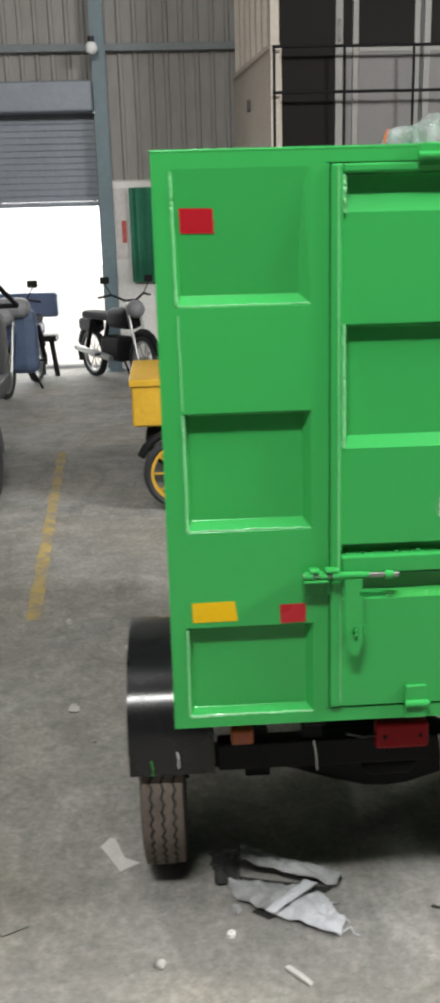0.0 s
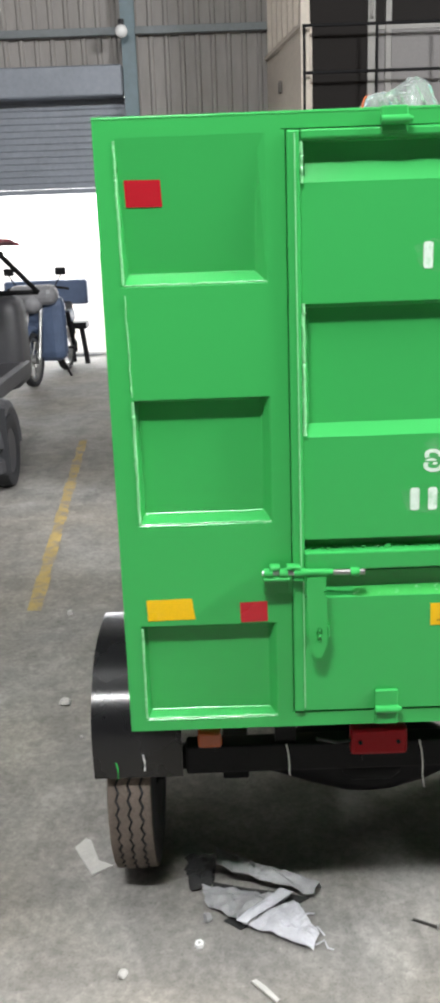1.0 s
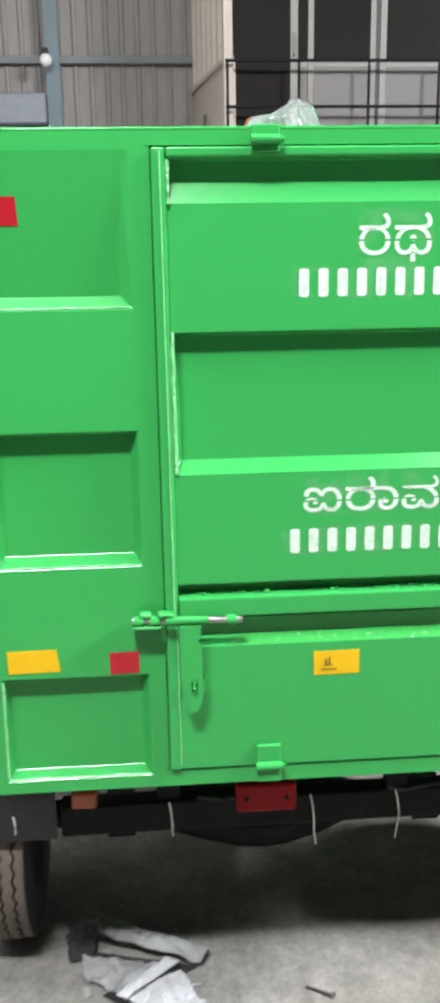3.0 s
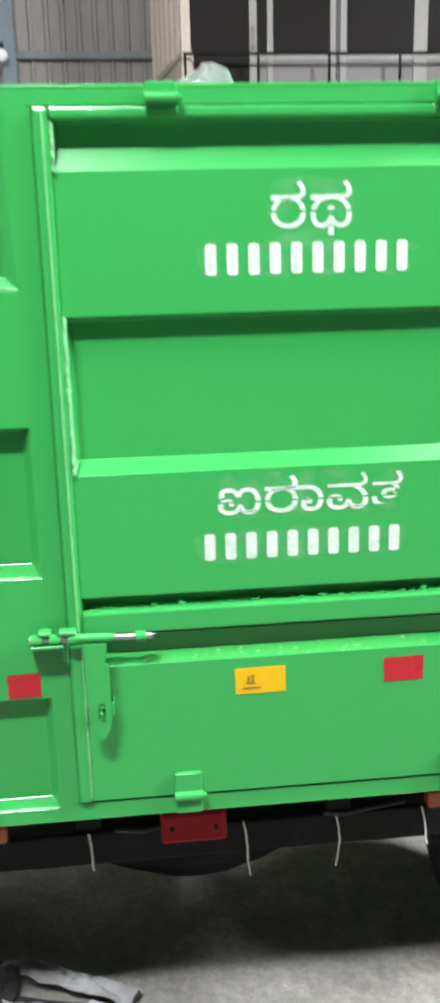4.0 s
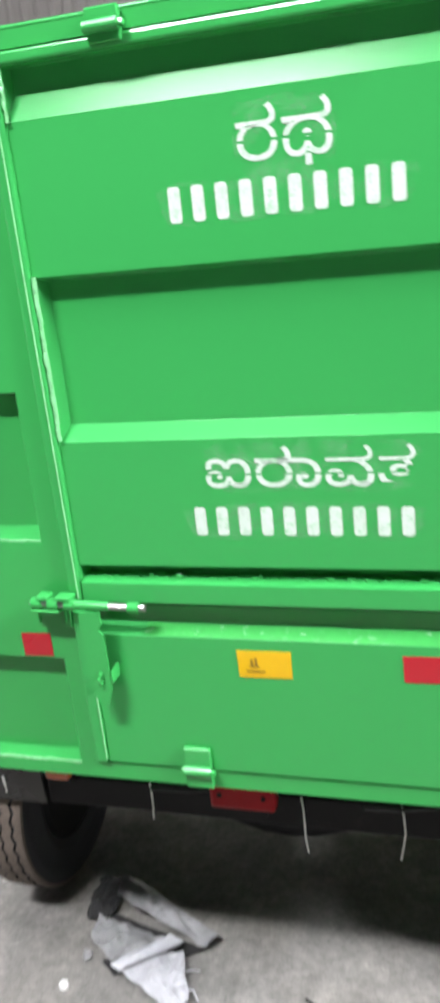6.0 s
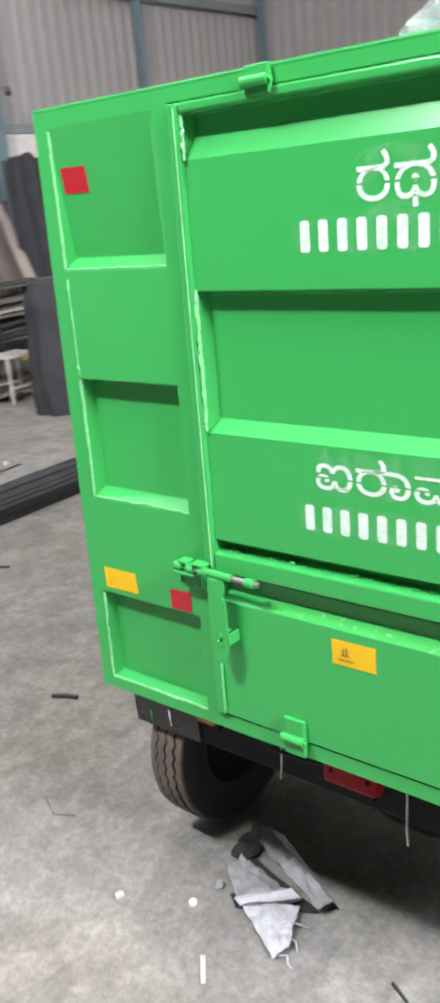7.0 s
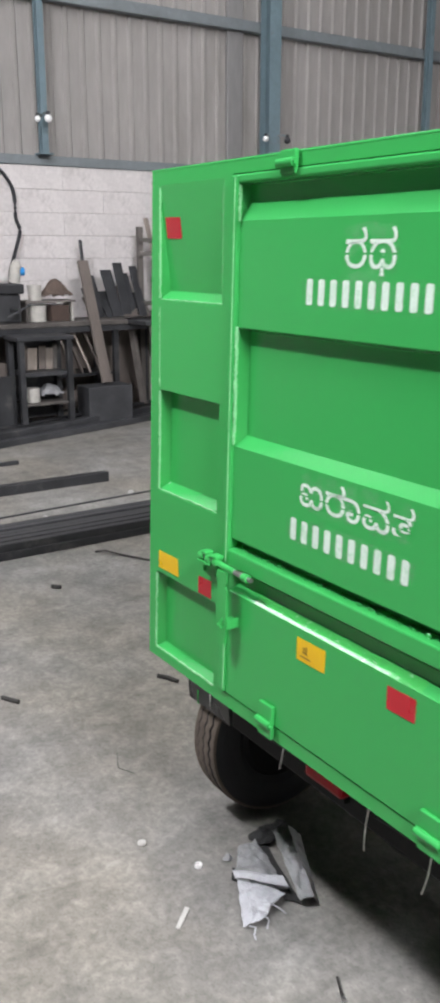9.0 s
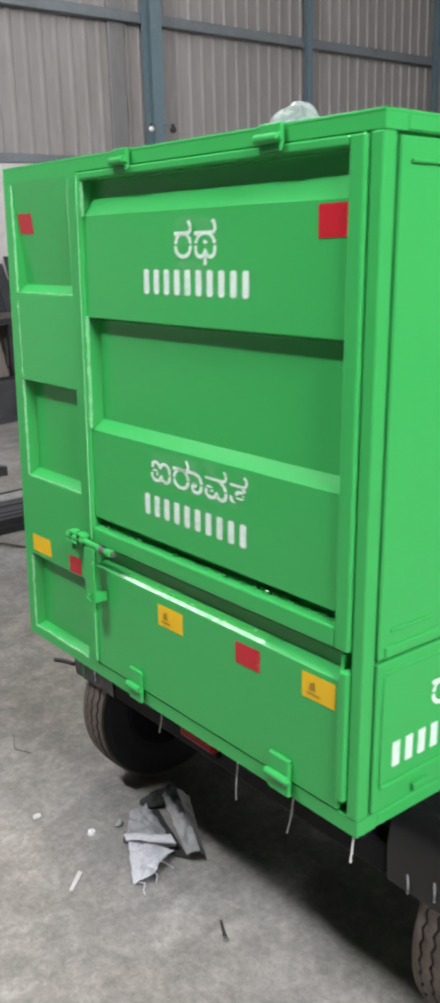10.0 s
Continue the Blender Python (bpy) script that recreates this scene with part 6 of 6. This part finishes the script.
def motorcycle(at, turn, label, paint, cowl=False):
    """A commuter motorcycle; forward is +y before the turn."""
    m = thing("motorcycle", (0, 0, 0), label, "motorcycle", "motorcycles by the door")
    spoked_wheel("rear_wheel", m, (0, -0.62, 0.30), 0.30, 0)
    spoked_wheel("front_wheel", m, (0, 0.62, 0.30), 0.30, 0)
    bm = bmesh.new()
    box(bm, -0.13, 0.13, -0.22, 0.26, 0.26, 0.56, 0.05, 2)
    part("engine", bm, CHASSIS, m)
    bm = bmesh.new()
    box(bm, -0.13, 0.13, -0.05, 0.42, 0.66, 0.90, 0.07, 3)
    part("fuel_tank", bm, paint, m, smooth=True)
    bm = bmesh.new()
    box(bm, -0.12, 0.12, -0.70, 0.0, 0.74, 0.84, 0.04, 2)
    part("seat", bm, DARK_RUBBER, m)
    bm = bmesh.new()
    box(bm, -0.09, 0.09, -0.86, -0.45, 0.58, 0.74, 0.04, 2)
    part("tail", bm, paint, m)
    part("rear_mudguard", tube(bmesh.new(), [(0, -0.62 + 0.36 * math.cos(radians(a)), 0.30 + 0.36 * math.sin(radians(a))) for a in range(60, 210, 20)], 0.05, 8), CHASSIS, m)
    part("front_mudguard", tube(bmesh.new(), [(0, 0.62 + 0.34 * math.cos(radians(a)), 0.30 + 0.34 * math.sin(radians(a))) for a in range(20, 150, 20)], 0.045, 8), paint, m)
    for x in (-0.08, 0.08):
        part("fork", rod(bmesh.new(), (x, 0.62, 0.30), (x, 0.38, 0.98), 0.02, 8), GREY_STEEL, m)
        part("shock", rod(bmesh.new(), (x * 1.5, -0.60, 0.32), (x * 1.5, -0.42, 0.72), 0.03, 8), CHASSIS, m)
    bm = bmesh.new()
    tube(bm, [(-0.36, 0.22, 1.04), (-0.22, 0.30, 1.07), (-0.08, 0.36, 1.0), (0.08, 0.36, 1.0), (0.22, 0.30, 1.07), (0.36, 0.22, 1.04)], 0.014, 8)
    part("handlebar", bm, CHASSIS, m)
    bm = bmesh.new()
    bmesh.ops.create_uvsphere(bm, u_segments=14, v_segments=8, radius=0.11, matrix=Matrix.Translation((0, 0.47, 0.90)))
    part("headlamp", bm, GREY_BODY, m, smooth=True)
    for x in (-1, 1):
        part("mirror", cuboid(0.30 * x - 0.06, 0.30 * x + 0.06, 0.29, 0.31, 1.20, 1.28, 0.01), CHASSIS, m)
        part("mirror_stem", rod(bmesh.new(), (0.22 * x, 0.30, 1.07), (0.30 * x, 0.30, 1.20), 0.007, 6), CHASSIS, m)
        part("footrest", rod(bmesh.new(), (0.1 * x, -0.1, 0.34), (0.26 * x, -0.12, 0.34), 0.014, 6), CHASSIS, m)
    if cowl:
        bm = bmesh.new()
        box(bm, -0.31, 0.31, 0.16, 0.40, 0.24, 0.98, 0.11, 3)
        part("leg_shield", bm, paint, m)
        bm = bmesh.new()
        box(bm, -0.27, 0.27, 0.26, 0.52, 0.88, 1.10, 0.09, 3)
        part("headlamp_cowl", bm, GREY_BODY, m)
    part("exhaust", rod(bmesh.new(), (0.16, 0.1, 0.30), (0.18, -0.75, 0.38), 0.04, 10), GREY_STEEL, m)
    part("side_stand", rod(bmesh.new(), (-0.08, -0.05, 0.30), (-0.22, -0.08, 0.005), 0.014, 6), CHASSIS, m)
    m.matrix_world = pose(*at, 0, 0, turn)
    return m


motorcycle((-0.655, 9.60, 0), -147, "dark commuter motorcycle parked in the doorway", CHASSIS)
motorcycle((-1.78, 9.12, 0), 172, "dark scooter-like motorcycle parked just inside the doorway", BLUE_BODY, True)

cart = thing("blue_cart", (-1.9, 10.25, 0), "blue-grey box cart on thin legs in the doorway", "cart")
part("box", cuboid(-2.45, -1.41, 10.0, 10.5, 0.78, 1.08, 0.02), BLUE_BODY, cart)
for x in (-2.3, -1.70):
    for y in (10.07, 10.43):
        part("leg", bar(bmesh.new(), (x, y, 0.0), (x, y, 0.778), 0.045, 0.045), CHASSIS, cart)
part("tray", cuboid(-1.69, -1.47, 10.1, 10.4, 0.46, 0.54), CHASSIS, cart)
part("leg", bar(bmesh.new(), (-1.50, 10.25, 0.0), (-1.55, 10.25, 0.46), 0.06, 0.06), CHASSIS, cart)

GRID = bay(0.03, -1.8, 0.75, 0.885, 0.89)
yellow = thing("yellow_cargo_vehicle", (0.5, 5.5, 0), "yellow open cargo body on spoked wheels, parked broadside", "cargo vehicle")
part("cargo_body", cuboid(-0.20, 1.60, 4.70, 5.80, 0.60, 0.92, 0.012), YELLOW, yellow)
part("rim_rail", cuboid(-0.215, 1.615, 4.685, 5.815, 0.89, 0.94, 0.006), YELLOW, yellow)
for x in (0.1, 0.7, 1.3):
    part("rib", cuboid(x - 0.02, x + 0.02, 4.68, 4.699, 0.61, 0.88), YELLOW, yellow)
for x in (0.13, 1.19):
    spoked_wheel("wheel", yellow, (x, 4.62, 0.27), 0.27, 90, YELLOW, 0.05)
    spoked_wheel("wheel", yellow, (x, 5.85, 0.27), 0.27, 90, YELLOW, 0.05)
    part("mudguard", tube(bmesh.new(), [(x + 0.31 * math.cos(radians(a)), 4.62, 0.27 + 0.31 * math.sin(radians(a))) for a in range(20, 170, 15)], 0.03, 8), CHASSIS, yellow)
part("frame", cuboid(-0.1, 1.5, 4.8, 5.7, 0.50, 0.598), CHASSIS, yellow)
for x in (0.13, 1.19):
    part("axle", rod(bmesh.new(), (x, 4.65, 0.27), (x, 5.82, 0.27), 0.03, 10), CHASSIS, yellow)
    part("spring_block", cuboid(x - 0.05, x + 0.05, 4.85, 5.6, 0.30, 0.499), CHASSIS, yellow)

DARK_BODY = surface("dark_grey_body", (0.05, 0.05, 0.055), 0.5, var=0.2)
grey = thing("grey_three_wheeler", (-1.9, 5.8, 0), "grey three-wheeler with black tyres and an open frame, parked", "three-wheeler")
for x in (-1.34, -2.32):
    t = part("tyre", lathe(bmesh.new(), [(-0.055, 0.17), (-0.07, 0.22), (-0.06, 0.27), (0, 0.28), (0.06, 0.27), (0.07, 0.22), (0.055, 0.17)], (x, 5.15, 0.28), 36), DARK_RUBBER, grey, smooth=True)
    part("rim", rod(bmesh.new(), (x - 0.05, 5.15, 0.28), (x + 0.05, 5.15, 0.28), 0.175, 24), DARK_BODY, t)
    part("mudflap", cuboid(x - 0.10, x + 0.10, 4.84, 4.85, 0.16, 0.66, 0.003), DARK_RUBBER, grey)
    part("mudguard", tube(bmesh.new(), [(x, 5.15 + 0.33 * math.cos(radians(a)), 0.28 + 0.33 * math.sin(radians(a))) for a in range(0, 200, 15)], 0.07, 8), DARK_BODY, grey)
part("axle", rod(bmesh.new(), (-1.34, 5.15, 0.28), (-2.32, 5.15, 0.28), 0.03, 10), CHASSIS, grey)
part("deck", cuboid(-2.34, -1.34, 4.95, 6.5, 0.64, 0.80, 0.03), DARK_BODY, grey)
bm = bmesh.new()
box(bm, -2.30, -1.38, 5.3, 5.42, 0.80, 1.30, 0.04, 2)
part("seat_back", bm, DARK_BODY, grey)
for x in (-1.38, -2.30):
    part("post", tube(bmesh.new(), [(x, 5.0, 0.8), (x, 5.1, 1.25), (x - 0.05, 5.25, 1.62), (x - 0.1, 5.6, 1.72), (x - 0.1, 6.4, 1.7)], 0.022, 8), CHASSIS, grey)
part("crossbar", rod(bmesh.new(), (-1.38, 5.1, 1.25), (-2.30, 5.1, 1.25), 0.02, 8), CHASSIS, grey)
part("lamp", cuboid(-1.42, -1.32, 4.92, 4.95, 0.68, 0.76, 0.01), ORANGE_LENS, grey)
bm = bmesh.new()
patch(bm, (-2.42, 5.1, 0), (-1.34, 5.2, 0), (-1.34, 6.5, 0), (-2.42, 6.5, 0), lambda u, v: 0.05 * math.sin(3 * v), 8, 2.0, 0.02)
bmesh.ops.translate(bm, verts=bm.verts[:], vec=(0, 0, 1.74))
part("canopy", thicken(bm, 0.02), surface("maroon_canopy", (0.22, 0.03, 0.05), 0.7), grey)

# windscreen frame and cowl of the grey three-wheeler
for a, b in (((-1.48, 6.3, 1.70), (-1.24, 6.62, 1.36)), ((-2.22, 6.3, 1.70), (-2.44, 6.62, 1.36)), ((-1.24, 6.62, 1.36), (-2.44, 6.62, 1.36))):
    part("windscreen_frame", rod(bmesh.new(), a, b, 0.022, 8), CHASSIS, grey)
bm = bmesh.new()
box(bm, -2.42, -1.36, 6.2, 6.75, 0.55, 1.34, 0.12, 3)
part("cowl", bm, DARK_BODY, grey, smooth=True)

# ---------- blocks of the west wall ----------
GRID = WEST_BAY
COURSE, LONG, THICK = 0.247, 1.0, 0.05
bmk = bmesh.new()
box(bmk, -THICK / 2, THICK / 2, -LONG / 2 + 0.0004, LONG / 2 - 0.0004, -COURSE / 2 + 0.0012, COURSE / 2 - 0.0012, 0.003)
bmesh.ops.transform(bmk, verts=bmk.verts[:], matrix=GRID.to_3x3().to_4x4())
block_mesh = finish("block", bmk, BLOCK)
rest = bmesh.new()
for c in range(11):
    z = 0.02 + COURSE * (c + 0.5)
    y = SOUTH + LONG / 2 + (LONG / 2 if c % 2 else 0)
    while y < END_W - LONG / 2:
        out_ = noise.noise(Vector((y * 0.9, z * 7.7, 0))) * 0.004
        if 1.0 < y < 7.4 and c > 1:
            b = new("block", block_mesh)
            b.parent = wall_w
            b.location = GRID @ Vector((WEST + 0.006 + out_, y, z)) - wall_w.location
        else:
            x = WEST + 0.006 + out_
            box(rest, x - THICK / 2, x + THICK / 2, y - LONG / 2 + 0.0004, y + LONG / 2 - 0.0004, z - COURSE / 2 + 0.0012, z + COURSE / 2 - 0.0012)
        y += LONG
tagged(part("far_blocks", rest, BLOCK, wall_w), kind="stuff")
